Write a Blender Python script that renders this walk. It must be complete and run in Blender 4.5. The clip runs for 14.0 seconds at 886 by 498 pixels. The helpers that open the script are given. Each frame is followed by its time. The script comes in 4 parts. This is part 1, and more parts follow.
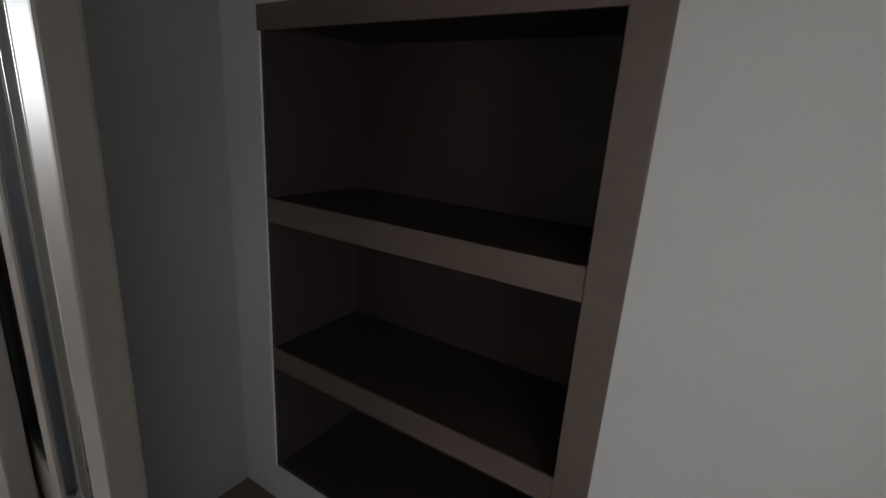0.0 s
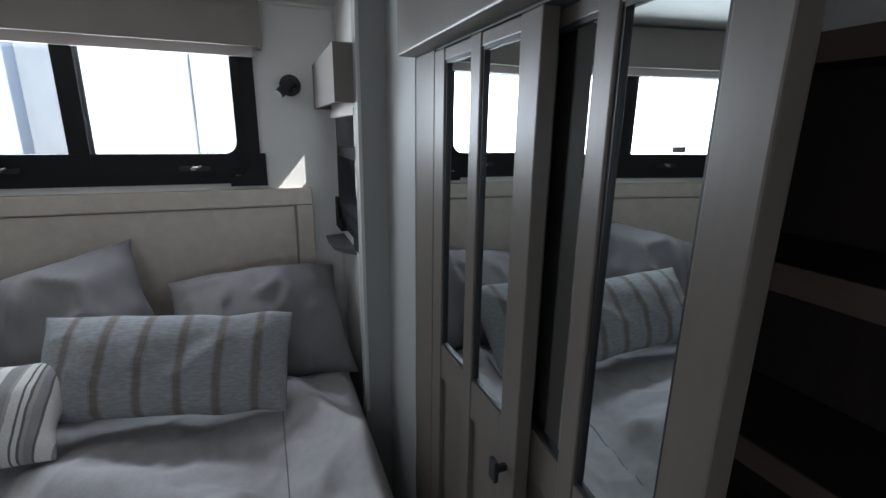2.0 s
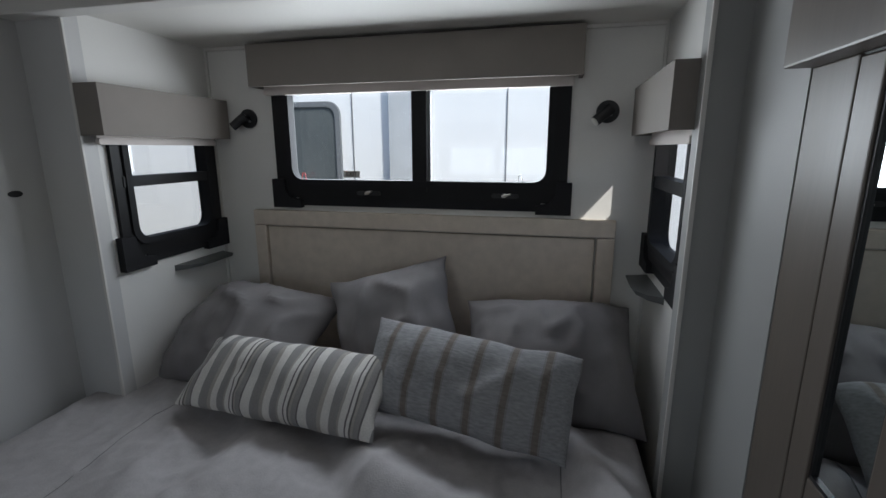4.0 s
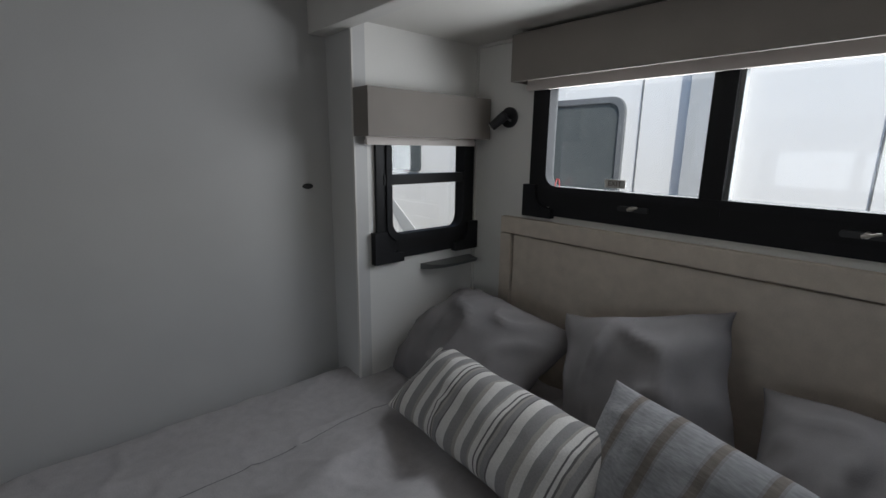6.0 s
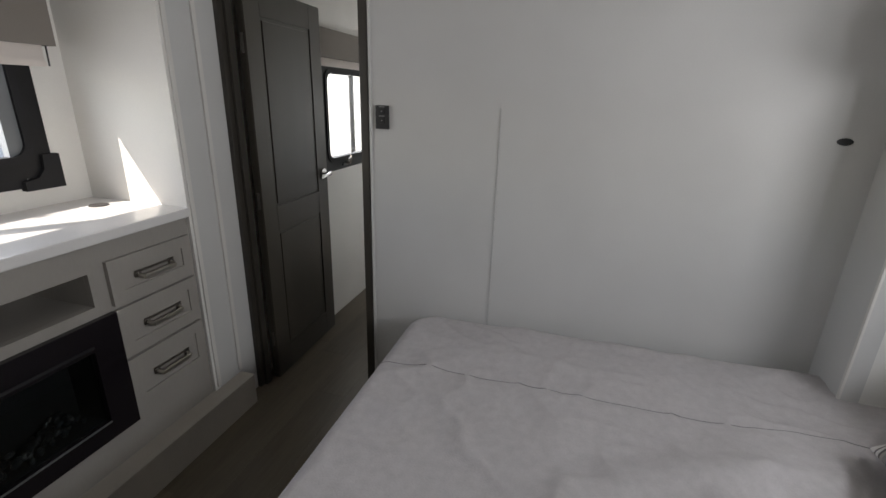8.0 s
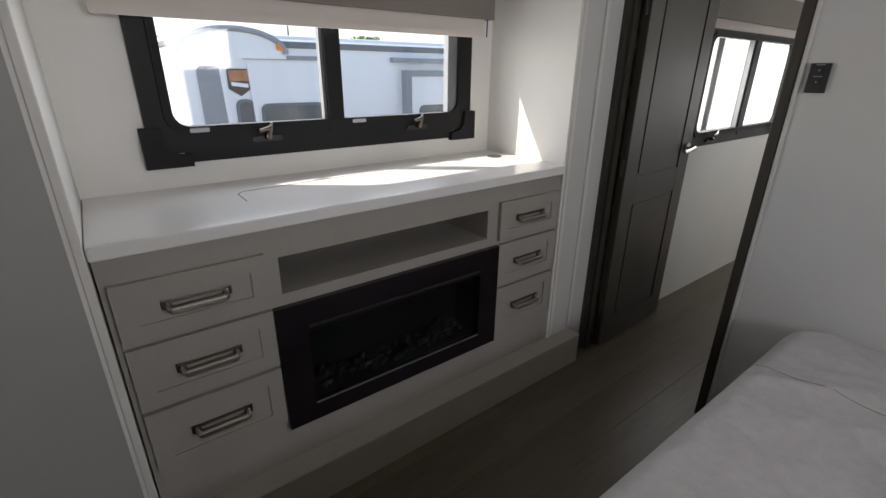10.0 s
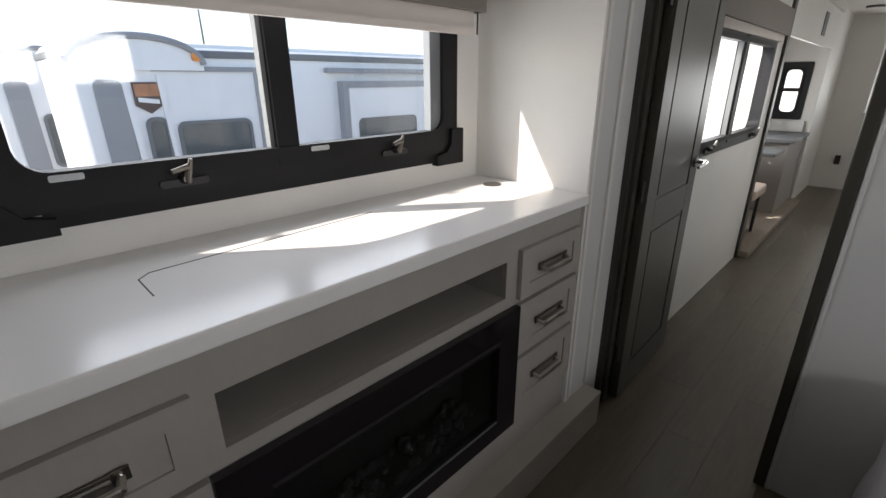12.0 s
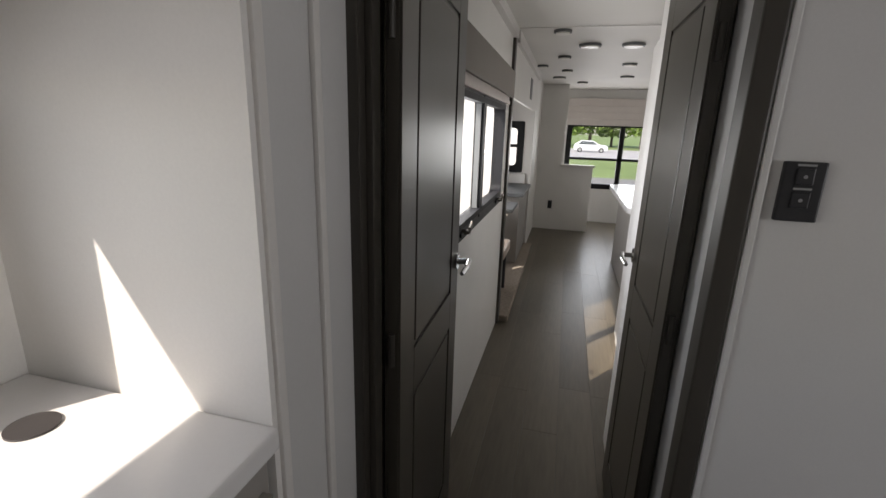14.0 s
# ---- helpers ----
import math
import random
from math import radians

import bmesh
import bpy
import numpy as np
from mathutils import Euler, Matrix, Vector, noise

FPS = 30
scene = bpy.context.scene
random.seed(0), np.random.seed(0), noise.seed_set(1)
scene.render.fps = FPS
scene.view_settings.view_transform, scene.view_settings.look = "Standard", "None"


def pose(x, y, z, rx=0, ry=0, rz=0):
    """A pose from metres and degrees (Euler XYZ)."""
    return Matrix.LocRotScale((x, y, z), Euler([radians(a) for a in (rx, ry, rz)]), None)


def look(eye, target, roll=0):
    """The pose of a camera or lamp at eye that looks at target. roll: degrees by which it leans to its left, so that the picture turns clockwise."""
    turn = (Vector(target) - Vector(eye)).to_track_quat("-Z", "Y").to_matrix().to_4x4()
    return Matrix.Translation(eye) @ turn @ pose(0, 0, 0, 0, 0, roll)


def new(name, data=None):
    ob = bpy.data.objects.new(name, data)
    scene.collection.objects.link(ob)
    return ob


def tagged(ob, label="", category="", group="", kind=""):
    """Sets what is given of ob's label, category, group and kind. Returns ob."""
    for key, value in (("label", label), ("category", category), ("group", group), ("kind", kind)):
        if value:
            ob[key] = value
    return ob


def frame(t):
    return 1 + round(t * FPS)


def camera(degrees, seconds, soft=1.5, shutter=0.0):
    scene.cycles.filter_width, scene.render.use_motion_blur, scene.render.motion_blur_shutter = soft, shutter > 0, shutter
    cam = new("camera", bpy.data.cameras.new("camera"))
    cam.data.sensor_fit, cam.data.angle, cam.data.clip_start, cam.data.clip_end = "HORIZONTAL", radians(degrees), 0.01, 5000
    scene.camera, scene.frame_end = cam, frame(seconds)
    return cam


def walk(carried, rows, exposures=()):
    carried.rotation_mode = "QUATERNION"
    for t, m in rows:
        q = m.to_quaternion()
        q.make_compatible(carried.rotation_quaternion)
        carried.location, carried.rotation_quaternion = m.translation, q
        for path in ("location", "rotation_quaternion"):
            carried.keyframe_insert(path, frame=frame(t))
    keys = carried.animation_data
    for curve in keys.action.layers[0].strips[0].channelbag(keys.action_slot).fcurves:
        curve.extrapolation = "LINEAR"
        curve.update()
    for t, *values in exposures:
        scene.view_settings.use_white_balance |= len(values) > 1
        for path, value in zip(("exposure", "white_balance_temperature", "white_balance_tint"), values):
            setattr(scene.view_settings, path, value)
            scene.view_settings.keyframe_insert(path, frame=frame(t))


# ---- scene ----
cam = camera(88.7, 14.0)
PATH = [
    (0, (-0.022, 0.014, 1.479), (1.617, 1.012, 0.939), 3.9),
    (0.5, (-0.056, 0.044, 1.498), (1.512, 1.137, 0.929), 3.8),
    (1, (-0.2, 0.055, 1.522), (1.162, 1.385, 0.93), 3.0),
    (1.5, (-0.187, 0.141, 1.505), (0.829, 1.784, 0.987), 2.0),
    (2, (-0.263, 0.159, 1.518), (0.443, 1.962, 1.015), 0.8),
    (2.5, (-0.339, 0.169, 1.529), (0.081, 2.066, 1.054), 0.1),
    (3, (-0.367, 0.189, 1.533), (-0.253, 2.134, 1.082), -0.2),
    (3.2, (-0.348, 0.219, 1.551), (-0.346, 2.168, 1.101), -0.1),
    (5.5, (-0.330, 0.564, 1.555), (-1.573, 2.078, 1.159), 0.1),
    (6, (-0.390, 0.685, 1.562), (-1.852, 1.978, 1.126), 0.7),
    (6.5, (-0.383, 0.698, 1.575), (-2.077, 1.643, 1.088), 1.4),
    (7, (-0.391, 0.673, 1.551), (-2.267, 1.143, 1.041), 1.6),
    (7.2, (-0.402, 0.635, 1.562), (-2.297, 0.93, 0.994), 2.3),
    (7.5, (-0.39, 0.699, 1.542), (-2.303, 0.652, 0.957), 1.9),
    (8, (-0.37, 0.68, 1.509), (-2.193, 0.167, 0.867), 1.7),
    (8.5, (-0.319, 0.592, 1.467), (-1.979, -0.297, 0.793), 1.7),
    (9, (-0.268, 0.551, 1.448), (-1.699, -0.661, 0.751), 1.5),
    (9.2, (-0.254, 0.548, 1.445), (-1.582, -0.773, 0.742), 1.5),
    (11.3, (-0.119, 0.102, 1.422), (-1.178, -1.422, 0.677), 0.3),
    (11.5, (-0.181, 0.047, 1.438), (-1.31, -1.421, 0.683), 0.2),
    (12, (-0.362, -0.086, 1.42), (-1.698, -1.401, 0.723), -0.3),
    (12.5, (-0.582, -0.253, 1.455), (-2.112, -1.34, 0.764), -0.4),
    (13, (-0.8, -0.353, 1.462), (-2.489, -1.205, 0.814), -0.1),
    (13.5, (-1.03, -0.416, 1.501), (-2.823, -1.065, 0.897), 0.8),
    (14, (-1.294, -0.414, 1.498), (-3.163, -0.902, 0.979), 1.8),
]
EXPOSURES = [
    (0.0, 2.5, 6550, 11), (1.0, 2.9, 6250, 10), (1.5, 2.35, 5950, 8), (2.0, 1.35, 5950, 7), (3.0, 0.9, 6050, 8), (5.5, 0.6, 6350, 8),
    (6.0, 0.6, 6400, 9), (6.5, 1.05, 6450, 8), (7.0, 1.3, 6500, 9), (8.0, 1.7, 6750, 11), (9.0, 1.6, 6800, 12), (11.5, 1.65, 6800, 12), (13.0, 1.35, 6850, 13), (14.0, 1.3, 6900, 14),
]
walk(cam, [(t, look(eye, target, roll)) for t, eye, target, roll in PATH], EXPOSURES)

# ---- light ----
SUN = Vector((1.0, -0.74, 1.21)).normalized()
world = bpy.data.worlds.new("sky")
scene.world = world
world.use_nodes = True
wn = world.node_tree.nodes
sky = wn.new("ShaderNodeTexSky")
sky.sky_type = "NISHITA"
sky.sun_disc = False
sky.sun_elevation = math.asin(SUN.z)
sky.sun_rotation = math.atan2(SUN.x, SUN.y)
world.node_tree.links.new(sky.outputs["Color"], wn["Background"].inputs["Color"])
wn["Background"].inputs["Strength"].default_value = 0.11
sun = new("sun", bpy.data.lights.new("sun", "SUN"))
sun.data.energy, sun.data.angle, sun.data.color = 2.6, radians(0.6), (1.0, 0.94, 0.86)
sun.matrix_world = look(SUN * 30, (0, 0, 0))


def skylight(eye, target, w, h, watts):
    """The sky's light, entering through a window's opening."""
    l = new("window_skylight", bpy.data.lights.new("window_skylight", "AREA"))
    l.data.shape, l.data.size, l.data.size_y, l.data.energy = "RECTANGLE", w, h, watts
    l.data.color = (0.93, 0.96, 1.0)
    l.matrix_world = look(eye, target)


skylight((-0.93, 2.30, 1.58), (-0.93, 0.0, 1.3), 1.15, 0.42, 8.5)
skylight((-1.0, -1.40, 1.40), (-1.0, 0.0, 1.2), 1.2, 0.42, 2.2)
skylight((-3.5, -0.93, 1.36), (-3.6, 1.0, 1.2), 1.35, 0.5, 5)
skylight((-5.6, -1.56, 1.25), (-5.6, 0.0, 0.9), 1.6, 0.5, 10)
skylight((-9.5, 0.24, 1.1), (-7.0, 0.2, 0.8), 1.2, 0.9, 9)


# ---- materials ----
def nodes_of(name):
    m = bpy.data.materials.new(name)
    m.use_nodes = True
    t = m.node_tree
    return m, t, t.nodes["Principled BSDF"]


def mat(name, color, rough=0.6, metal=0.0, var=0.08, scale=6.0, grain=120.0, bump=0.05, stretch=(1, 1, 1), spec=0.5, per_object=0.0, coords="Object", sheen=0.08):
    """A painted, woven or wooden surface with variation at a large and a fine scale."""
    m, t, p = nodes_of(name)
    n, l = t.nodes, t.links
    tc, mp = n.new("ShaderNodeTexCoord"), n.new("ShaderNodeMapping")
    mp.inputs["Scale"].default_value = stretch
    l.new(tc.outputs[coords], mp.inputs["Vector"])
    big, fine = n.new("ShaderNodeTexNoise"), n.new("ShaderNodeTexNoise")
    for node, sc, det in ((big, scale, 4), (fine, grain, 3)):
        node.inputs["Scale"].default_value, node.inputs["Detail"].default_value = sc, det
        l.new(mp.outputs["Vector"], node.inputs["Vector"])
    add = n.new("ShaderNodeMath")
    add.operation = "MULTIPLY_ADD"
    l.new(fine.outputs["Fac"], add.inputs[0])
    add.inputs[1].default_value = 0.5
    l.new(big.outputs["Fac"], add.inputs[2])
    rng = n.new("ShaderNodeMapRange")
    rng.inputs["From Min"].default_value, rng.inputs["From Max"].default_value = 0.45, 1.05
    rng.inputs["To Min"].default_value, rng.inputs["To Max"].default_value = 1 - var, 1 + var
    l.new(add.outputs[0], rng.inputs["Value"])
    value = rng.outputs[0]
    if per_object:
        info, r2, mul = n.new("ShaderNodeObjectInfo"), n.new("ShaderNodeMapRange"), n.new("ShaderNodeMath")
        r2.inputs["To Min"].default_value, r2.inputs["To Max"].default_value = 1 - per_object, 1 + per_object
        l.new(info.outputs["Random"], r2.inputs["Value"])
        mul.operation = "MULTIPLY"
        l.new(value, mul.inputs[0])
        l.new(r2.outputs[0], mul.inputs[1])
        value = mul.outputs[0]
    sc = n.new("ShaderNodeVectorMath")
    sc.operation = "SCALE"
    sc.inputs[0].default_value = color
    l.new(value, sc.inputs["Scale"])
    l.new(sc.outputs[0], p.inputs["Base Color"])
    rr = n.new("ShaderNodeMapRange")
    rr.inputs["To Min"].default_value, rr.inputs["To Max"].default_value = max(0.02, rough - sheen), min(1, rough + sheen)
    l.new(big.outputs["Fac"], rr.inputs["Value"])
    l.new(rr.outputs[0], p.inputs["Roughness"])
    p.inputs["Metallic"].default_value = metal
    p.inputs["Specular IOR Level"].default_value = spec
    if bump:
        b = n.new("ShaderNodeBump")
        b.inputs["Strength"].default_value, b.inputs["Distance"].default_value = bump, 0.002
        l.new(fine.outputs["Fac"], b.inputs["Height"])
        l.new(b.outputs[0], p.inputs["Normal"])
    return m


def glass_mat(name, tint=(1, 1, 1), gloss=0.04):
    m, t, p = nodes_of(name)
    n, l = t.nodes, t.links
    clear, shine, mix, fr = n.new("ShaderNodeBsdfTransparent"), n.new("ShaderNodeBsdfGlossy"), n.new("ShaderNodeMixShader"), n.new("ShaderNodeFresnel")
    clear.inputs["Color"].default_value = (*tint, 1)
    shine.inputs["Roughness"].default_value = gloss
    fr.inputs["IOR"].default_value = 1.45
    cap = n.new("ShaderNodeMath")
    cap.operation = "MINIMUM"
    cap.inputs[1].default_value = 0.14
    l.new(fr.outputs[0], cap.inputs[0])
    l.new(cap.outputs[0], mix.inputs[0])
    l.new(clear.outputs[0], mix.inputs[1])
    l.new(shine.outputs[0], mix.inputs[2])
    l.new(mix.outputs[0], n["Material Output"].inputs["Surface"])
    return m


def stripe_mat(name, axis, period, stops, weave=260.0, cross=None):
    """Woven stripes across one axis of the cushion: stops are (place in the period, colour)."""
    m, t, p = nodes_of(name)
    n, l = t.nodes, t.links
    tc, sep = n.new("ShaderNodeTexCoord"), n.new("ShaderNodeSeparateXYZ")
    wob = n.new("ShaderNodeTexNoise")
    wob.inputs["Scale"].default_value = 25
    l.new(tc.outputs["Object"], wob.inputs["Vector"])
    l.new(tc.outputs["Object"], sep.inputs[0])
    div = n.new("ShaderNodeMath")
    div.operation = "MULTIPLY_ADD"
    div.inputs[1].default_value = 1 / period
    div.inputs[2].default_value = 10.0
    l.new(sep.outputs[axis], div.inputs[0])
    w2 = n.new("ShaderNodeMath")
    w2.operation = "MULTIPLY_ADD"
    w2.inputs[1].default_value = 0.02
    l.new(wob.outputs["Fac"], w2.inputs[0])
    l.new(div.outputs[0], w2.inputs[2])
    fr = n.new("ShaderNodeMath")
    fr.operation = "FRACT"
    l.new(w2.outputs[0], fr.inputs[0])
    ramp = n.new("ShaderNodeValToRGB")
    ramp.color_ramp.interpolation = "CONSTANT"
    el = ramp.color_ramp.elements
    while len(el) < len(stops):
        el.new(1.0)
    for e, (place, col) in zip(el, stops):
        e.position, e.color = place, (*col, 1)
    l.new(fr.outputs[0], ramp.inputs[0])
    thread = n.new("ShaderNodeTexNoise")
    thread.inputs["Scale"].default_value, thread.inputs["Detail"].default_value = weave, 2
    mp = n.new("ShaderNodeMapping")
    mp.inputs["Scale"].default_value = (0.25, 1, 1) if cross else (1, 1, 1)
    l.new(tc.outputs["Object"], mp.inputs[0])
    l.new(mp.outputs[0], thread.inputs["Vector"])
    rg = n.new("ShaderNodeMapRange")
    lo = 0.55 if cross else 0.8
    rg.inputs["To Min"].default_value, rg.inputs["To Max"].default_value = lo, 1.25
    l.new(thread.outputs["Fac"], rg.inputs["Value"])
    sc = n.new("ShaderNodeVectorMath")
    sc.operation = "SCALE"
    l.new(ramp.outputs[0], sc.inputs[0])
    l.new(rg.outputs[0], sc.inputs["Scale"])
    l.new(sc.outputs[0], p.inputs["Base Color"])
    p.inputs["Roughness"].default_value = 0.95
    b = n.new("ShaderNodeBump")
    b.inputs["Strength"].default_value, b.inputs["Distance"].default_value = 0.3, 0.002
    l.new(thread.outputs["Fac"], b.inputs["Height"])
    l.new(b.outputs[0], p.inputs["Normal"])
    return m


WALL = mat("white_vinyl_wall", (0.77, 0.755, 0.725), 0.55, var=0.04, scale=3, grain=180, bump=0.06)
SIDEWALL = mat("pale_slide_wall", (0.58, 0.575, 0.565), 0.5, var=0.04, scale=3, grain=200, bump=0.06)
CEIL = mat("ceiling_white", (0.72, 0.70, 0.66), 0.6, var=0.04, scale=2)
# the post's own grey; on two paler walls it stands in for shade
POST_AND_SHADE = mat("grey_post_and_shaded_wall", (0.36, 0.36, 0.35), 0.5, var=0.05, scale=3, grain=200, bump=0.06)
TRIM = mat("white_trim", (0.68, 0.66, 0.63), 0.45, var=0.04, bump=0.02)
TAUPE = mat("taupe_linen_board", (0.23, 0.205, 0.185), 0.8, var=0.06, scale=8, grain=320, bump=0.15)
SHADE = mat("roller_shade_cloth", (0.70, 0.64, 0.60), 0.85, var=0.04, grain=350, bump=0.1)
GREIGE = mat("greige_cabinet", (0.33, 0.31, 0.285), 0.45, var=0.06, scale=5, grain=90, bump=0.04, stretch=(1, 1, 0.4))
KICK = mat("greige_plinth", (0.40, 0.37, 0.33), 0.5, var=0.06)
CLOSETWOOD = mat("taupe_closet_wood", (0.135, 0.114, 0.096), 0.38, var=0.12, scale=7, grain=80, bump=0.08, stretch=(1, 1, 0.12))
SHELFWOOD = mat("brown_shelf_wood", (0.17, 0.125, 0.10), 0.5, var=0.15, scale=7, grain=80, bump=0.08, stretch=(1, 0.15, 1))
# inside of the shelf unit, much darker than its face rails
SHELFIN = mat("dark_shelf_inside", (0.05, 0.035, 0.03), 0.6, var=0.2, scale=6, grain=70, stretch=(1, 1, 0.1))
DOORWOOD = mat("dark_stained_door", (0.047, 0.041, 0.032), 0.32, var=0.12, scale=9, grain=90, bump=0.02, stretch=(1, 1, 0.05), sheen=0.02)
CASING = mat("dark_casing", (0.042, 0.037, 0.030), 0.42, var=0.1, scale=9, grain=80, bump=0.02, stretch=(1, 1, 0.07), sheen=0.02)
BLACK = mat("black_window_frame", (0.010, 0.010, 0.011), 0.5, var=0.2, scale=10, bump=0.02, spec=0.25)
BLACKSOFT = mat("black_frame_cover", (0.014, 0.014, 0.016), 0.65, var=0.2, scale=8, spec=0.25)
QUARTZ = mat("white_counter", (0.76, 0.75, 0.74), 0.22, var=0.02, scale=4, bump=0.0)
FIRE = mat("fireplace_gloss", (0.012, 0.010, 0.012), 0.12, var=0.1, bump=0.0)
FIREIN = mat("fireplace_inside", (0.01, 0.01, 0.011), 0.8, var=0.1)
CRYSTAL = mat("fire_crystals", (0.028, 0.032, 0.036), 0.35, var=0.5, scale=60, bump=0.0)
DARKNICKEL = mat("dark_bronze_nickel", (0.16, 0.145, 0.13), 0.35, 1.0, var=0.1, scale=30, bump=0.02)
NICKEL = mat("brushed_nickel", (0.55, 0.52, 0.47), 0.38, 1.0, var=0.1, scale=30, bump=0.02)
CHROME = mat("chrome", (0.75, 0.75, 0.75), 0.12, 1.0, var=0.03, bump=0.0)
MIRROR = mat("mirror", (0.66, 0.71, 0.71), 0.02, 1.0, var=0.01, bump=0.0)
MIRROR.node_tree.nodes["Principled BSDF"].inputs["Roughness"].default_value = 0.01
for link in list(MIRROR.node_tree.nodes["Principled BSDF"].inputs["Roughness"].links):
    MIRROR.node_tree.links.remove(link)
GLASS = glass_mat("window_glass", (0.96, 0.97, 0.97))
TINT = glass_mat("tinted_glass", (0.75, 0.78, 0.78))
DUVET = mat("pale_grey_suede_comforter", (0.47, 0.45, 0.455), 0.9, var=0.09, scale=34, grain=200, bump=0.4)
THREAD = mat("seam_thread", (0.25, 0.24, 0.245), 0.9, var=0.1)
GREYCOTTON = mat("dark_grey_cotton", (0.235, 0.22, 0.225), 0.9, var=0.12, scale=9, grain=420, bump=0.2)
HEADFAB = mat("beige_headboard_suede", (0.64, 0.56, 0.48), 0.85, var=0.10, scale=22, grain=260, bump=0.15)
MATTRESS = mat("mattress_ticking", (0.4, 0.38, 0.36), 0.9)
PLANK = mat("grey_brown_vinyl_plank", (0.135, 0.114, 0.083), 0.35, var=0.3, scale=5, grain=60, bump=0.06, stretch=(0.1, 1, 1), per_object=0.10)
SUBFLOOR = mat("plank_joint", (0.03, 0.027, 0.024), 0.8)
CARPET = mat("beige_carpet", (0.33, 0.28, 0.23), 0.95, var=0.25, scale=40, grain=300, bump=0.5)
TAN = mat("tan_vinyl", (0.55, 0.44, 0.36), 0.5)
BLACKPLASTIC = mat("black_plastic", (0.02, 0.02, 0.022), 0.45, var=0.1, bump=0.0)
GREYPLASTIC = mat("grey_plastic", (0.12, 0.125, 0.125), 0.5, var=0.1, bump=0.0)
WHITEMARK = mat("white_mark", (0.3, 0.3, 0.3), 0.5, bump=0.0)
CLEARMARK = mat("exit_sticker", (0.55, 0.53, 0.5), 0.5, bump=0.0)
RED = mat("red_plastic", (0.65, 0.05, 0.05), 0.4, bump=0.0)
GELCOAT = mat("white_gelcoat", (0.86, 0.87, 0.88), 0.35, var=0.03, scale=0.6, bump=0.0)
RVGREY = mat("grey_rv_panel", (0.30, 0.31, 0.33), 0.45, var=0.06, scale=1, bump=0.0)
RVTRIM = mat("grey_rv_trim", (0.16, 0.17, 0.18), 0.5, var=0.06, bump=0.0)
RVGLASS = mat("dark_rv_glass", (0.10, 0.115, 0.12), 0.08, var=0.1, scale=2, bump=0.0)
AMBER = mat("amber_lens", (0.75, 0.25, 0.03), 0.3, bump=0.0)
BADGE = mat("brown_badge", (0.10, 0.07, 0.06), 0.5, bump=0.0)
COPPER = mat("copper_badge_face", (0.45, 0.21, 0.11), 0.5, var=0.3, scale=9, bump=0.0)
GROOVE = mat("panel_joint_grey", (0.50, 0.50, 0.49), 0.6, bump=0.0)
GROMMET = mat("dark_grommet", (0.05, 0.045, 0.045), 0.5, bump=0.0)
RVPALE = mat("pale_grey_rv_rail", (0.5, 0.52, 0.54), 0.4, bump=0.0)
GRASS = mat("grass", (0.17, 0.23, 0.07), 0.95, var=0.3, scale=0.6, grain=12, bump=0.5)
ROAD = mat("pale_concrete_road", (0.42, 0.40, 0.39), 0.9, var=0.1, scale=0.8, grain=30)
LOT = mat("gravel_lot", (0.22, 0.21, 0.20), 0.95, var=0.2, scale=1.0, grain=40, bump=0.3)
LEAF = mat("leaves", (0.15, 0.23, 0.04), 0.7, var=0.4, scale=2, grain=20, bump=0.0)
BARK = mat("bark", (0.12, 0.09, 0.07), 0.9, var=0.3, stretch=(1, 1, 0.2))
LENS = bpy.data.materials.new("lamp_lens")
LENS.use_nodes = True
LENS.node_tree.nodes["Principled BSDF"].inputs["Base Color"].default_value = (0.8, 0.78, 0.72, 1)
LENS.node_tree.nodes["Principled BSDF"].inputs["Roughness"].default_value = 0.35


# ---- builders ----
def thing(name, base, label, category, group="", kind=""):
    ob = new(name)
    ob.location = base
    ob.empty_display_size = 0.05
    return tagged(ob, label, category, group, kind)


def part(name, bm, material, parent=None, label="", smooth=False, loc=(0, 0, 0)):
    """Links a bmesh, given in world places, as one mesh under a thing or a part."""
    me = bpy.data.meshes.new(name)
    bmesh.ops.recalc_face_normals(bm, faces=bm.faces)
    if smooth:
        for f in bm.faces:
            f.smooth = True
    bm.to_mesh(me)
    bm.free()
    me.materials.append(material)
    ob = new(name, me)
    if parent is not None:
        ob.parent = parent
        ob.matrix_parent_inverse = Matrix.Translation(-Vector(parent.location))
    if label:
        ob["label"] = label
    return ob


def structure(name, bm, material, label, category, smooth=False):
    return tagged(part(name, bm, material, None, "", smooth), label, category, "", "structure")


def add_box(bm, x0, x1, y0, y1, z0, z1, bevel=0.0, seg=2):
    r = bmesh.ops.create_cube(bm, size=1.0)
    vs = r["verts"]
    bmesh.ops.scale(bm, vec=(abs(x1 - x0), abs(y1 - y0), abs(z1 - z0)), verts=vs)
    bmesh.ops.translate(bm, vec=((x0 + x1) / 2, (y0 + y1) / 2, (z0 + z1) / 2), verts=vs)
    if bevel:
        es = list({e for v in vs for e in v.link_edges})
        bmesh.ops.bevel(bm, geom=es, offset=bevel, segments=seg, affect="EDGES", profile=0.6)
    return bm


def box(x0, x1, y0, y1, z0, z1, bevel=0.0, seg=2):
    return add_box(bmesh.new(), x0, x1, y0, y1, z0, z1, bevel, seg)


def boxes(rows, bevel=0.0):
    bm = bmesh.new()
    for r in rows:
        add_box(bm, *r, bevel)
    return bm


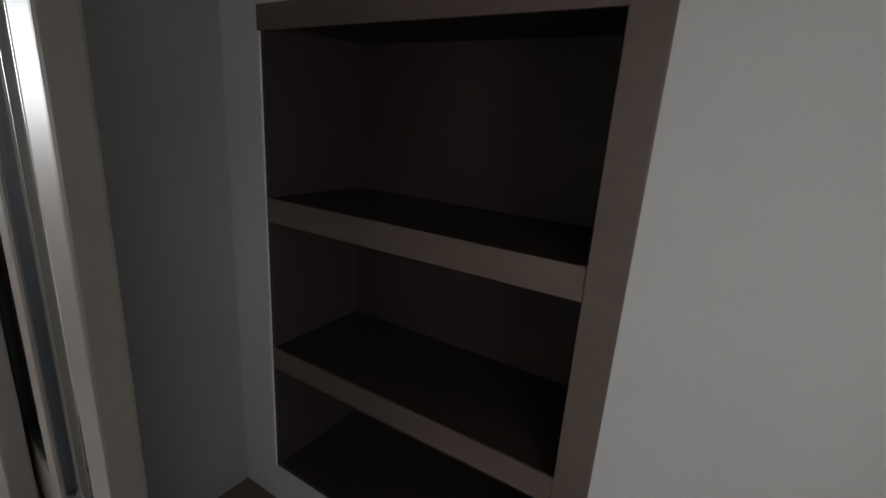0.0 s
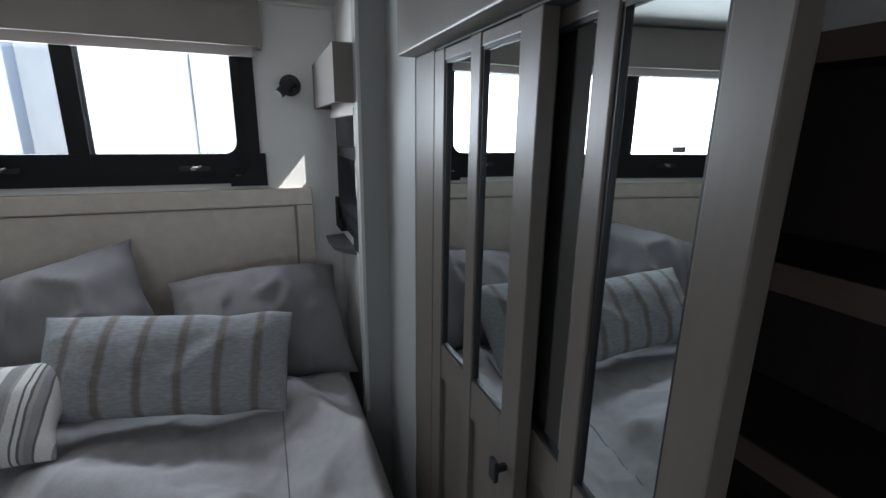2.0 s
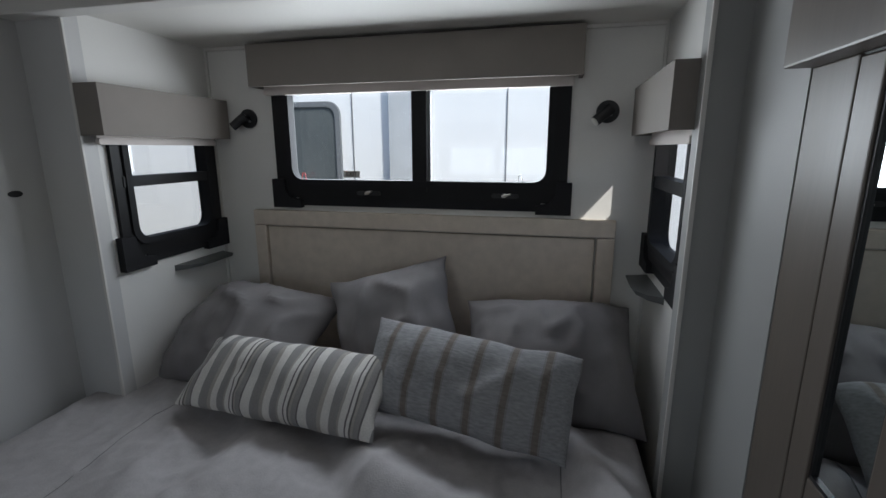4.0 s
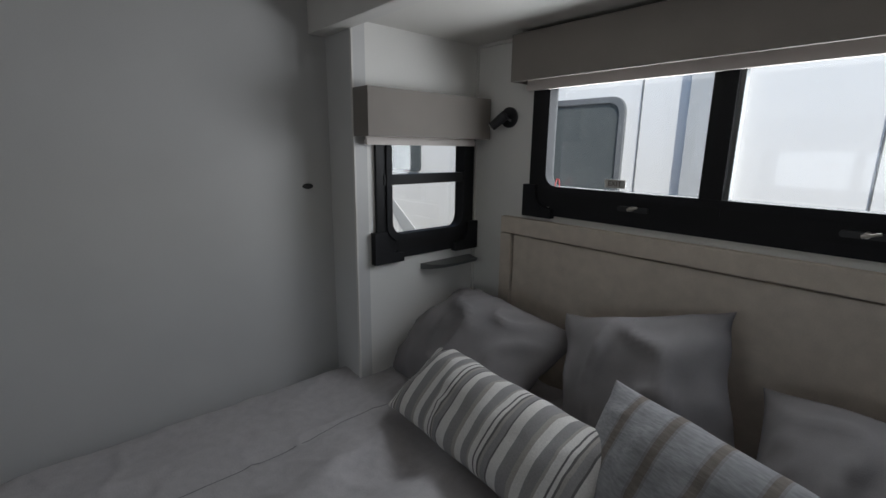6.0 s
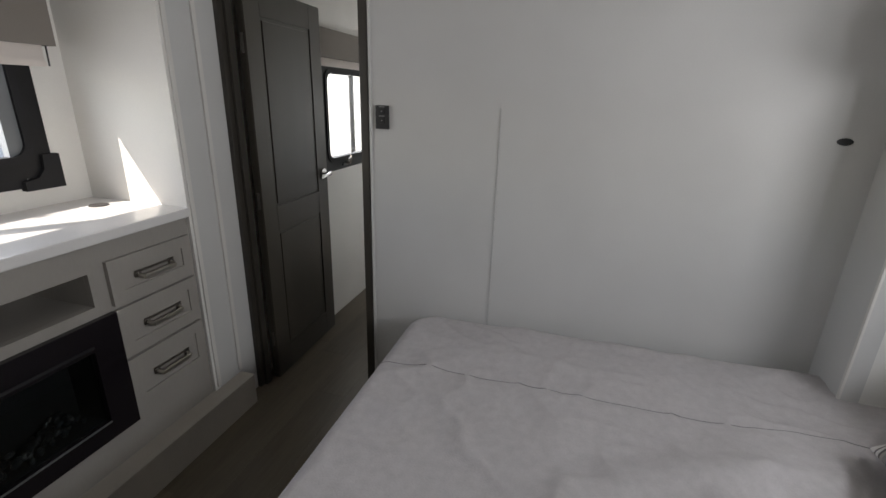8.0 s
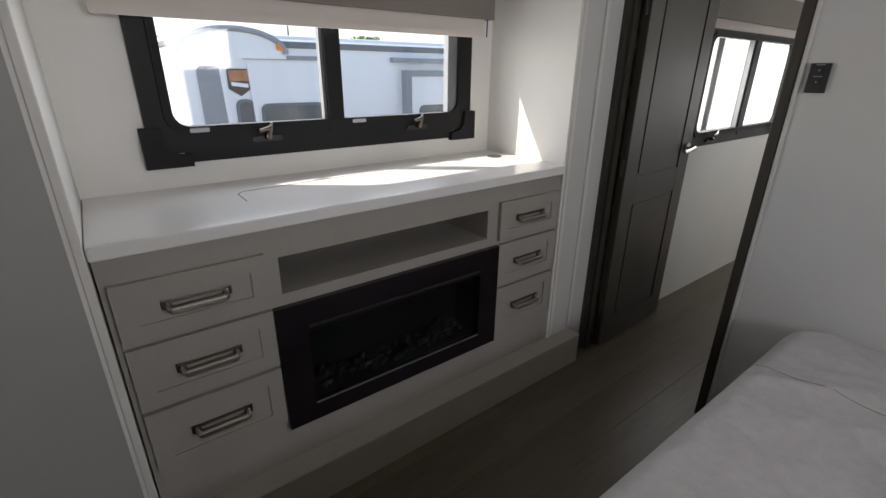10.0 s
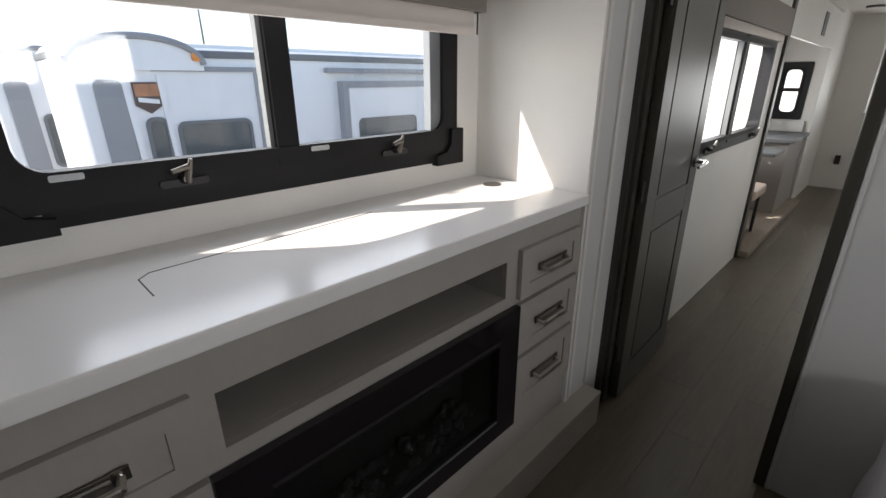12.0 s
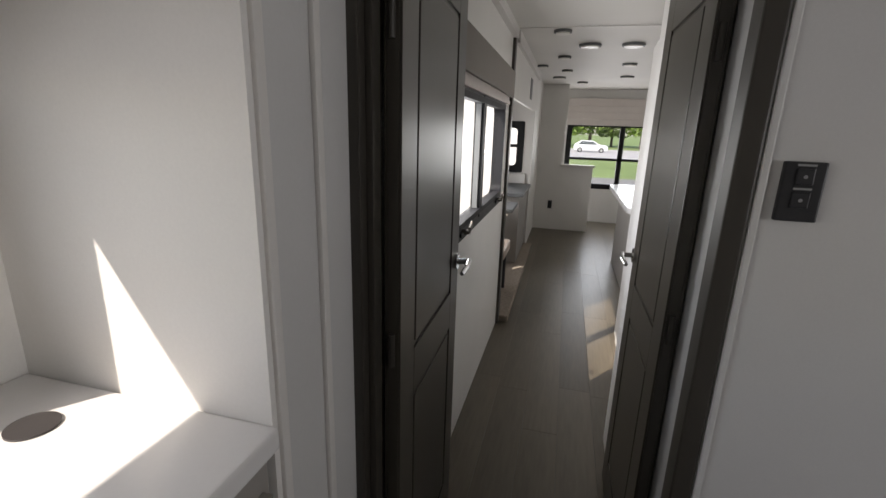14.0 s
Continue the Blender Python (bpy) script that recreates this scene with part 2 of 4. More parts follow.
def add_cyl(bm, a, b, r0, r1=None, seg=20):
    a, b = Vector(a), Vector(b)
    r = bmesh.ops.create_cone(bm, cap_ends=True, segments=seg, radius1=r0, radius2=r0 if r1 is None else r1, depth=(b - a).length)
    m = Matrix.Translation((a + b) / 2) @ (b - a).to_track_quat("Z", "Y").to_matrix().to_4x4()
    bmesh.ops.transform(bm, matrix=m, verts=r["verts"])
    return bm


def cyl(a, b, r0, r1=None, seg=20):
    return add_cyl(bmesh.new(), a, b, r0, r1, seg)


def rounded(u0, u1, v0, v1, r, n=6):
    """Outline of a rounded rectangle."""
    out = []
    for cu, cv, a0 in ((u1 - r, v1 - r, 0), (u0 + r, v1 - r, 90), (u0 + r, v0 + r, 180), (u1 - r, v0 + r, 270)):
        for i in range(n + 1):
            a = radians(a0 + 90 * i / n)
            out.append((cu + r * math.cos(a), cv + r * math.sin(a)))
    return out


def ring(outer, inner, w0, w1, put):
    """A frame between two outlines of as many points, from depth w0 to w1."""
    bm = bmesh.new()
    k = len(outer)
    rows = [[bm.verts.new(put(u, v, w)) for u, v in loop] for loop, w in ((outer, w0), (outer, w1), (inner, w1), (inner, w0))]
    for a in range(4):
        b = (a + 1) % 4
        for i in range(k):
            j = (i + 1) % k
            bm.faces.new((rows[a][i], rows[a][j], rows[b][j], rows[b][i]))
    return bm


def slab(outline, w0, w1, put):
    bm = bmesh.new()
    a = [bm.verts.new(put(u, v, w0)) for u, v in outline]
    b = [bm.verts.new(put(u, v, w1)) for u, v in outline]
    bm.faces.new(a)
    bm.faces.new(b[::-1])
    for i in range(len(a)):
        j = (i + 1) % len(a)
        bm.faces.new((a[i], a[j], b[j], b[i]))
    return bm


# planes in which windows stand: (u, v, depth into the room) to a place
def north(y):
    return lambda u, v, w: (u, y - w, v)


def south(y):
    return lambda u, v, w: (u, y + w, v)


def west(x):
    return lambda u, v, w: (x + w, u, v)


def east(x):
    return lambda u, v, w: (x - w, u, v)


def wall_with_holes(axis, at, thick, u0, u1, v0, v1, holes):
    """A wall of that thickness, built of pieces round its openings (u0, u1, v0, v1)."""
    bm = bmesh.new()
    us = sorted({u0, u1, *[h[0] for h in holes], *[h[1] for h in holes]})
    vs = sorted({v0, v1, *[h[2] for h in holes], *[h[3] for h in holes]})
    solid = lambda i, j: not any(h[0] <= (us[i] + us[i + 1]) / 2 <= h[1] and h[2] <= (vs[j] + vs[j + 1]) / 2 <= h[3] for h in holes)
    vert = {}

    def v(i, j, k):
        if (i, j, k) not in vert:
            w = at + (thick if k else 0)
            vert[i, j, k] = bm.verts.new((us[i], w, vs[j]) if axis == "y" else (w, us[i], vs[j]))
        return vert[i, j, k]

    nu, nv = len(us) - 1, len(vs) - 1
    ok = lambda i, j: 0 <= i < nu and 0 <= j < nv and solid(i, j)
    for i in range(nu):
        for j in range(nv):
            if not ok(i, j):
                continue
            for k in (0, 1):
                bm.faces.new((v(i, j, k), v(i + 1, j, k), v(i + 1, j + 1, k), v(i, j + 1, k)))
            for (di, dj), (a, b) in (((-1, 0), ((i, j), (i, j + 1))), ((1, 0), ((i + 1, j), (i + 1, j + 1))), ((0, -1), ((i, j), (i + 1, j))), ((0, 1), ((i, j + 1), (i + 1, j + 1)))):
                if not ok(i + di, j + dj):
                    bm.faces.new((v(*a, 0), v(*b, 0), v(*b, 1), v(*a, 1)))
    return bm


# ---- the bedroom: shell ----
XW, XE = -2.10, 0.682          # partition to the hall, back of the closet
NY, SY = 2.215, -1.315        # head wall of the bed bay, window wall of the dresser bay
BX0, BX1, BY = -1.90, 0.05, 1.58   # bed bay
DX0, DX1, DY = -1.81, -0.115, -0.80  # dresser bay
CZ, BZ = 2.16, 2.0            # ceilings of the room and of the bed bay

structure("wall_north", wall_with_holes("y", NY, 0.05, BX0 - 0.05, BX1 + 0.05, 0.0, BZ, [(-1.55, -0.30, 1.345, 1.92)]), WALL, "white vinyl wall behind the bed's headboard", "wall")
structure("wall_bay_west", wall_with_holes("x", BX0, -0.05, BY + 0.05, NY, 0.0, BZ, [(1.67, 2.18, 1.155, 1.755)]), WALL, "white side wall of the bed bay with a narrow window", "wall")
structure("wall_bay_east", wall_with_holes("x", BX1, 0.05, BY + 0.05, NY, 0.0, BZ, [(1.67, 2.18, 1.155, 1.755)]), WALL, "white side wall of the bed bay beside the closet", "wall")
structure("ceiling_bay", box(BX0 - 0.05, BX1 + 0.05, BY - 0.05, NY + 0.05, BZ, BZ + 0.04), CEIL, "white ceiling of the bed bay", "ceiling")
structure("wall_partition", wall_with_holes("x", XW, -0.06, -0.82, BY, 0.0, CZ, [(-0.82, -0.15, 0.0, 1.96)]), SIDEWALL, "pale grey panelled partition beside the bed", "wall")
structure("wall_return_west", box(XW, BX0, BY, BY + 0.05, 0.0, CZ), SIDEWALL, "pale return of the wall at the bed bay", "wall")
structure("wall_return_east", box(BX1 - 0.04, 0.14, BY + 0.0, BY + 0.05, 0.0, CZ), POST_AND_SHADE, "grey post of the wall at the bed bay", "wall")
structure("wall_closet_end", box(0.10, 0.14, 1.29, BY, 0.0, CZ), POST_AND_SHADE, "grey wall strip between bed bay and closet", "wall")
structure("beam", box(XW, 0.14, BY - 0.07, BY, BZ - 0.03, CZ, 0.004), TRIM, "white fascia over the bed bay", "trim")
structure("ceiling", box(XW, 1.1, -1.4, BY + 0.05, CZ, CZ + 0.05), CEIL, "white bedroom ceiling", "ceiling")
for n_, x_ in (("trim_west", BX0 - 0.010), ("trim_east", BX1 - 0.041)):
    structure(n_, box(x_, x_ + 0.012, BY - 0.008, BY, 0.55, BZ - 0.03, 0.002), TRIM, "slim white edge trim of the bed bay", "trim")
structure("trim_corner_west", box(BX0, BX0 + 0.012, NY - 0.012, NY, 0.55, BZ, 0.003), TRIM, "white corner bead", "trim")
structure("trim_corner_east", box(BX1 - 0.012, BX1, NY - 0.012, NY, 0.55, BZ, 0.003), TRIM, "white corner bead", "trim")
structure("trim_ceiling", box(BX0 + 0.012, BX1 - 0.012, NY - 0.014, NY, BZ - 0.014, BZ, 0.003), TRIM, "white bead under the ceiling", "trim")
# the groove's shadow line, put in as a thin grey strip
structure("trim_seam", box(XW, XW + 0.003, 0.397, 0.403, 0.0, 1.47, 0.001), GROOVE, "thin grey strip drawing a joint's shadow line in the partition", "trim")
structure("trim_jamb", box(XW, XW + 0.008, -0.127, -0.115, 0.0, CZ, 0.003), SIDEWALL, "pale edge strip beside the doorway", "trim")

structure("wall_south", wall_with_holes("y", SY, -0.05, DX0 - 0.06, DX1 + 0.06, 0.0, CZ, [(-1.66, -0.34, 1.175, 1.80)]), WALL, "white wall behind the dresser with a wide window", "wall")
structure("wall_dresser_west", box(DX0 - 0.03, DX0, SY, DY - 0.01, 0.0, CZ), WALL, "white side wall of the dresser bay", "wall")
structure("wall_dresser_east", box(DX1, DX1 + 0.03, SY, DY - 0.01, 0.0, CZ), WALL, "white side wall of the dresser bay", "wall")
structure("wall_strip_west", box(XW - 0.06, DX0 - 0.03, DY - 0.05, DY - 0.012, 0.0, CZ), SIDEWALL, "pale wall strip between dresser and door", "wall")
# shade on this wall is put into its grey colour
structure("wall_strip_east", box(DX1 + 0.03, XE + 0.05, DY - 0.05, DY - 0.012, 0.0, CZ), POST_AND_SHADE, "pale wall beside the dresser, greyed for shade", "wall")
for x_ in (DX0 - 0.012, DX0 - 0.155):
    structure("trim_strip", box(x_ - 0.02, x_, DY - 0.012, DY - 0.002, 0.18, CZ, 0.003), TRIM, "slim vertical trim strip beside the dresser", "trim")
structure("trim_strip_east", box(DX1, DX1 + 0.02, DY - 0.012, DY - 0.004, 0.18, CZ, 0.003), TRIM, "slim vertical trim strip beside the dresser", "trim")

# closet shell
structure("wall_closet_back", wall_with_holes("x", XE, 0.04, -0.85, 1.3, 0.0, CZ, [(0.15, 0.962, 0.48, 1.68)]), WALL, "white wall round the recessed closet shelves", "wall")
# a white partition: the door's shade on it is painted as grey
structure("wall_closet_partition", box(0.17, XE, 1.10, 1.13, 0.0, CZ), POST_AND_SHADE, "white partition inside the closet, greyed for shade", "wall")
structure("wall_closet_north", box(0.14, XE + 0.04, 1.30, 1.34, 0.0, CZ), WALL, "white end wall of the closet", "wall")
structure("wall_closet_rear", box(XE + 0.34, XE + 0.37, -0.1, 1.2, 0.0, CZ), WALL, "plain wall behind the closet shelves", "wall")
# floor
structure("floor", box(-9.6, 1.1, -1.4, 2.3, -0.06, -0.006), SUBFLOOR, "vinyl plank floor in grey-brown wood tones", "floor")
FLOOR = bpy.data.objects["floor"]


# ---- windows ----
def window(name, put, u0, u1, v0, v1, mull, label, cover=True, latch=(), rail=None, depth=0.03, f=0.07, crank=False, sash=0.0, stickers=()):
    """A black-framed window in an opening: frame, sash bars, panes, corner covers, latches."""
    w = thing(name, put((u0 + u1) / 2, v0, 0), label, "window", "", "structure")
    part("window_frame", ring(rounded(u0, u1, v0, v1, 0.02), rounded(u0 + f, u1 - f, v0 + f, v1 - f, 0.06), -0.05, depth * 0.5, put), BLACK, w)
    part("inner_lip", ring(rounded(u0 + f - 0.012, u1 - f + 0.012, v0 + f - 0.012, v1 - f + 0.012, 0.065), rounded(u0 + f + 0.014, u1 - f - 0.014, v0 + f + 0.014, v1 - f - 0.014, 0.05), -0.02, depth * 0.5 + 0.008, put), BLACKSOFT, w)
    cuts = [u0 + f, *[m for m in mull], u1 - f]
    for m in mull:
        part("mullion", slab([(m - 0.032, v0 + f * 0.5), (m + 0.032, v0 + f * 0.5), (m + 0.032, v1 - f * 0.5), (m - 0.032, v1 - f * 0.5)], -0.03, depth * 0.5 + 0.004, put), BLACK, w)
        part("screen_rail", slab([(m + 0.034, v0 + f), (m + 0.046, v0 + f), (m + 0.046, v1 - f), (m + 0.034, v1 - f)], -0.02, 0.006, put), GREYPLASTIC, w)
    if rail:
        part("cross_rail", slab([(u0 + f * 0.6, rail - 0.02), (u1 - f * 0.6, rail - 0.02), (u1 - f * 0.6, rail + 0.02), (u0 + f * 0.6, rail + 0.02)], -0.03, depth * 0.5 + 0.004, put), BLACK, w)
    for a, b in zip(cuts, cuts[1:]):
        p = part("pane", slab([(a - 0.01, v0 + f * 0.8), (b + 0.01, v0 + f * 0.8), (b + 0.01, v1 - f * 0.8), (a - 0.01, v1 - f * 0.8)], -0.028, -0.024, put), GLASS, w)
        p.visible_shadow = False
    if cover:
        part("sill_cover", slab([(u0 + 0.10, v0 - 0.035), (u1 - 0.10, v0 - 0.035), (u1 - 0.10, v0 + 0.012), (u0 + 0.10, v0 + 0.012)], 0.0, depth * 0.35, put), BLACKSOFT, w)
        for a, s in ((u0, 1), (u1, -1)):
            out = [(a - s * 0.02, v0 - 0.045), (a + s * 0.12, v0 - 0.045), (a + s * 0.12, v0 - 0.01), (a + s * 0.07, v0 + 0.0), (a + s * 0.045, v0 + 0.03), (a + s * 0.04, v0 + 0.085), (a - s * 0.02, v0 + 0.085)]
            part("corner_cover", slab(out, 0.0, depth, put), BLACKSOFT, w)
    if sash:
        part("sash_stile", slab([(u0 + f - 0.01, v0 + f * 0.6), (u0 + f + sash, v0 + f * 0.6), (u0 + f + sash, v1 - f * 0.6), (u0 + f - 0.01, v1 - f * 0.6)], -0.022, 0.010, put), RVTRIM, w, "grey sliding sash stile")
    for u in stickers:
        part("rating_label", slab(rounded(u - 0.03, u + 0.03, v0 + f - 0.006, v0 + f + 0.008, 0.004, 2), depth * 0.5 + 0.004, depth * 0.5 + 0.0095, put), RVPALE, w, "small pale printed label")
    for u in latch:
        d = depth * 0.5
        l = part("latch", slab(rounded(u - 0.055, u + 0.055, v0 + 0.018, v0 + 0.036, 0.008), depth * 0.4, d + 0.008, put), BLACKPLASTIC, w)
        bm = bmesh.new()
        if crank:
            add_cyl(bm, put(u, v0 + 0.035, d), put(u, v0 + 0.038, d + 0.032), 0.014, 0.010, seg=14)
            add_cyl(bm, put(u, v0 + 0.030, d + 0.026), put(u - 0.006, v0 + 0.070, d + 0.036), 0.009, 0.008, seg=12)
            add_cyl(bm, put(u - 0.006, v0 + 0.068, d + 0.036), put(u + 0.034, v0 + 0.060, d + 0.040), 0.008, 0.006, seg=12)
            add_cyl(bm, put(u - 0.006, v0 + 0.066, d + 0.036), put(u - 0.012, v0 + 0.086, d + 0.038), 0.007, 0.004, seg=12)
        else:
            add_cyl(bm, put(u, v0 + 0.03, d), put(u, v0 + 0.03, d + 0.025), 0.008, seg=12)
            add_cyl(bm, put(u - 0.01, v0 + 0.026, d + 0.02), put(u + 0.026, v0 + 0.038, d + 0.03), 0.005, 0.004, seg=12)
        part("latch_lever", bm, DARKNICKEL if crank else NICKEL, l, "silver latch lever")
    return w


def valance(put, u0, u1, v0, v1, depth, drop, label, under=0.03):
    v = thing("window_valance", put((u0 + u1) / 2, v0, 0), label, "valance")
    t = 0.015
    part("front_board", slab([(u0, v0), (u1, v0), (u1, v1), (u0, v1)], depth - t, depth, put), TAUPE, v)
    for a, b in ((u0, u0 + t), (u1 - t, u1)):
        part("side_board", slab([(a, v0), (b, v0), (b, v1), (a, v1)], 0.002, depth - t, put), TAUPE, v)
    part("top_board", slab([(u0 + t, v1 - t), (u1 - t, v1 - t), (u1 - t, v1), (u0 + t, v1)], 0.002, depth - t, put), TAUPE, v)
    s = thing("roller_shade", put((u0 + u1) / 2, drop, under), "cream roller shade drawn down a little under the valance", "window shade", "roller shades")
    part("fabric", slab([(u0 + 0.03, drop + 0.02), (u1 - 0.03, drop + 0.02), (u1 - 0.03, v1 - 0.03), (u0 + 0.03, v1 - 0.03)], under, under + 0.004, put), SHADE, s)
    part("hem_bar", slab(rounded(u0 + 0.03, u1 - 0.03, drop, drop + 0.022, 0.008, 3), under - 0.006, under + 0.010, put), SHADE, s)
    return v


nw = window("window_1", north(NY), -1.57, -0.275, 1.335, 1.93, [-0.885], "wide black-framed window over the headboard", latch=(-0.52, -1.12))
valance(north(NY), -1.62, -0.24, 1.815, 1.985, 0.10, 1.785, "taupe fabric-covered box valance over the bed window")
window("window_2", west(BX0), 1.66, 2.19, 1.145, 1.765, [], "narrow black-framed window beside the bed", rail=1.435, f=0.055)
valance(west(BX0), 1.575, 2.20, 1.60, 1.77, 0.10, 1.57, "taupe box valance over a narrow window")
window("window_3", east(BX1), 1.66, 2.19, 1.145, 1.765, [], "narrow black-framed window between bed and closet", rail=1.435, f=0.055)
valance(east(BX1), 1.62, 2.20, 1.60, 1.77, 0.10, 1.565, "taupe box valance over a narrow window")
window("window_4", south(SY), -1.675, -0.325, 1.165, 1.81, [-0.98], "wide black-framed window over the dresser", latch=(-1.36, -0.70), crank=True, sash=0.065, stickers=(-1.075, -0.48))
valance(south(SY), -1.72, -0.22, 1.64, 1.86, 0.11, 1.568, "taupe box valance over the dresser window", under=0.075)
cord = thing("shade_clip", (-1.695, SY + 0.03, 1.58), "dark cord hanging beside the roller shade", "cord")
part("cord_end", cyl((-1.695, SY + 0.09, 1.57), (-1.697, SY + 0.09, 1.66), 0.003, seg=8), BLACKPLASTIC, cord)

# exit sticker and red release tabs on the panes of the head window
sticker = thing("exit_sticker", (-1.22, NY + 0.02, 1.40), "small clear exit sticker with brown letters on the window", "sticker")
part("label_sheet", slab([(-1.255, 1.427), (-1.175, 1.427), (-1.175, 1.457), (-1.255, 1.457)], -0.0235, -0.022, north(NY)), CLEARMARK, sticker)


def lettering(text, size, m, material, parent, label):
    cu = bpy.data.curves.new("lettering", "FONT")
    cu.body, cu.size, cu.align_x, cu.align_y, cu.extrude = text, size, "CENTER", "CENTER", 0.0006
    tmp = new("lettering_source", cu)
    dg = bpy.context.evaluated_depsgraph_get()
    me = bpy.data.meshes.new_from_object(tmp.evaluated_get(dg))
    bpy.data.objects.remove(tmp)
    bm = bmesh.new()
    bm.from_mesh(me)
    bmesh.ops.transform(bm, matrix=m, verts=bm.verts)
    return part("lettering", bm, material, parent, label)


lettering("EXIT", 0.026, Matrix.Translation((-1.215, NY + 0.0205, 1.442)) @ pose(0, 0, 0, 90, 0, 0), BADGE, sticker, "brown letters reading EXIT")
for u_ in (-1.435, -0.46):
    tab = thing("release_tab", (u_, NY - 0.0, 1.39), "small wire release pull on the window frame", "window pull")
    bm = bmesh.new()
    for a, b in (((u_ - 0.012, 1.412), (u_ - 0.006, 1.447)), ((u_ - 0.006, 1.447), (u_ + 0.006, 1.447)), ((u_ + 0.006, 1.447), (u_ + 0.012, 1.412))):
        add_cyl(bm, (a[0], NY - 0.012, a[1]), (b[0], NY - 0.012, b[1]), 0.0022, seg=8)
    part("wire_loop", bm, RED if u_ < -1 else CHROME, tab)


# ---- the bed ----
bed = thing("bed", (-1.03, 1.1, 0.0), "wide bed with a pale grey suede comforter, against the headboard", "bed")
part("base", box(-2.03, -0.06, 0.16, 2.14, 0.0, 0.30), GREIGE, bed)
part("mattress", box(-2.04, -0.05, 0.14, 2.15, 0.30, 0.585, 0.05, 3), MATTRESS, bed)


FOLDS = [((-0.85, 1.42), (-0.42, 1.12), 0.075, 0.035), ((-0.42, 1.12), (-0.30, 0.75), 0.08, 0.022), ((-1.5, 1.2), (-0.95, 0.95), 0.09, 0.022), ((-0.26, 1.66), (-0.05, 1.24), 0.055, 0.06), ((-0.06, 1.22), (-0.04, 0.95), 0.05, 0.02), ((-0.62, 1.30), (-0.12, 1.02), 0.03, 0.012)]  # ends, width, height


def comforter(x0, x1, y0, y1, z, drop, step):
    """A cloth laid over the mattress: flat on top, rolled over rounded edges, hanging in soft folds."""
    R, r = 0.15, 0.055
    bm = bmesh.new()
    nx, ny = int((x1 - x0 + 2 * drop) / step), int((y1 - y0 + drop) / step)
    grid = []
    for i in range(nx + 1):
        col = []
        for j in range(ny + 1):
            a, b = x0 - drop + i * step, y0 - drop + j * step
            cx, cy = min(max(a, x0 + R), x1 - R), max(b, y0 + R)
            d = math.hypot(a - cx, b - cy)
            ux, uy = ((a - cx) / d, (b - cy) / d) if d > 1e-6 else (0, 0)
            lie = R - r
            if d <= lie:
                h, dz = d, 0.0
            elif d <= lie + r * math.pi / 2:
                w = (d - lie) / r
                h, dz = lie + r * math.sin(w), -r * (1 - math.cos(w))
            else:
                e = d - lie - r * math.pi / 2
                e = min(e, drop)
                fold = 0.012 * math.sin(14 * (a - b)) * min(1, e / 0.2)
                h, dz = R + fold, -r - e
            top = max(0.0, 1 - max(0, d - lie) / r)
            n1 = noise.fractal((a * 2.2, b * 2.2, 3.1), 0.9, 2.0, 4)
            ridged = 1 - abs(noise.noise((a * 3.1 + 0.9 * b, b * 1.7 - 0.6 * a, 7.7)))
            ridged2 = 1 - abs(noise.noise((a * 7.0 - 3 * b, b * 5.0 + 2 * a, 1.7)))
            soft = 0.010 * n1 + 0.014 * ridged ** 6 + 0.009 * ridged2 ** 9
            near = math.exp(-((b - 1.25) / 0.35) ** 2)
            sweep = near * 0.05 * min(1.0, max(0.0, (a + 1.75) / 0.5)) * (math.sin(6.5 * a + 4.2 * b + 1.5 * n1) ** 2)
            for (px, py), (qx, qy), wide, high in FOLDS:
                k = min(1.0, max(0.0, ((a - px) * (qx - px) + (b - py) * (qy - py)) / ((qx - px) ** 2 + (qy - py) ** 2)))
                away = math.hypot(a - px - k * (qx - px), b - py - k * (qy - py)) + 0.02 * n1
                sweep += high * math.exp(-(away / wide) ** 2)
            dip = 0.0
            for sx in (-1.66, -0.27):
                dip -= 0.006 * math.exp(-((a - sx) / 0.008) ** 2)
            z_ = z + dz + top * (soft + sweep + dip)
            col.append(bm.verts.new((cx + ux * h, cy + uy * h, max(z_, 0.12))))
        grid.append(col)
    for i in range(nx):
        for j in range(ny):
            bm.faces.new((grid[i][j], grid[i + 1][j], grid[i + 1][j + 1], grid[i][j + 1]))
    return bm, grid


bmc, grid = comforter(-2.08, -0.01, 0.085, 2.15, 0.615, 0.44, 0.0135)
paths = {}
for sx in (-1.66, -0.27):
    line = []
    for col in grid:
        for v_ in col:
            if abs(v_.co.x - sx) < 0.007 and v_.co.z > 0.5:
                line.append((sx, v_.co.y, v_.co.z + 0.001))
    paths[sx] = sorted(line, key=lambda q: q[1])
cloth = part("comforter", bmc, DUVET, bed, "", True)
for sx, line in paths.items():
    bm = bmesh.new()
    prev = None
    for q in line[::2]:
        if prev and q[1] - prev[1] > 0.01:
            add_cyl(bm, prev, q, 0.0016, seg=5)
        prev = q
    part("seam", bm, THREAD, cloth, "darker stitched seam")


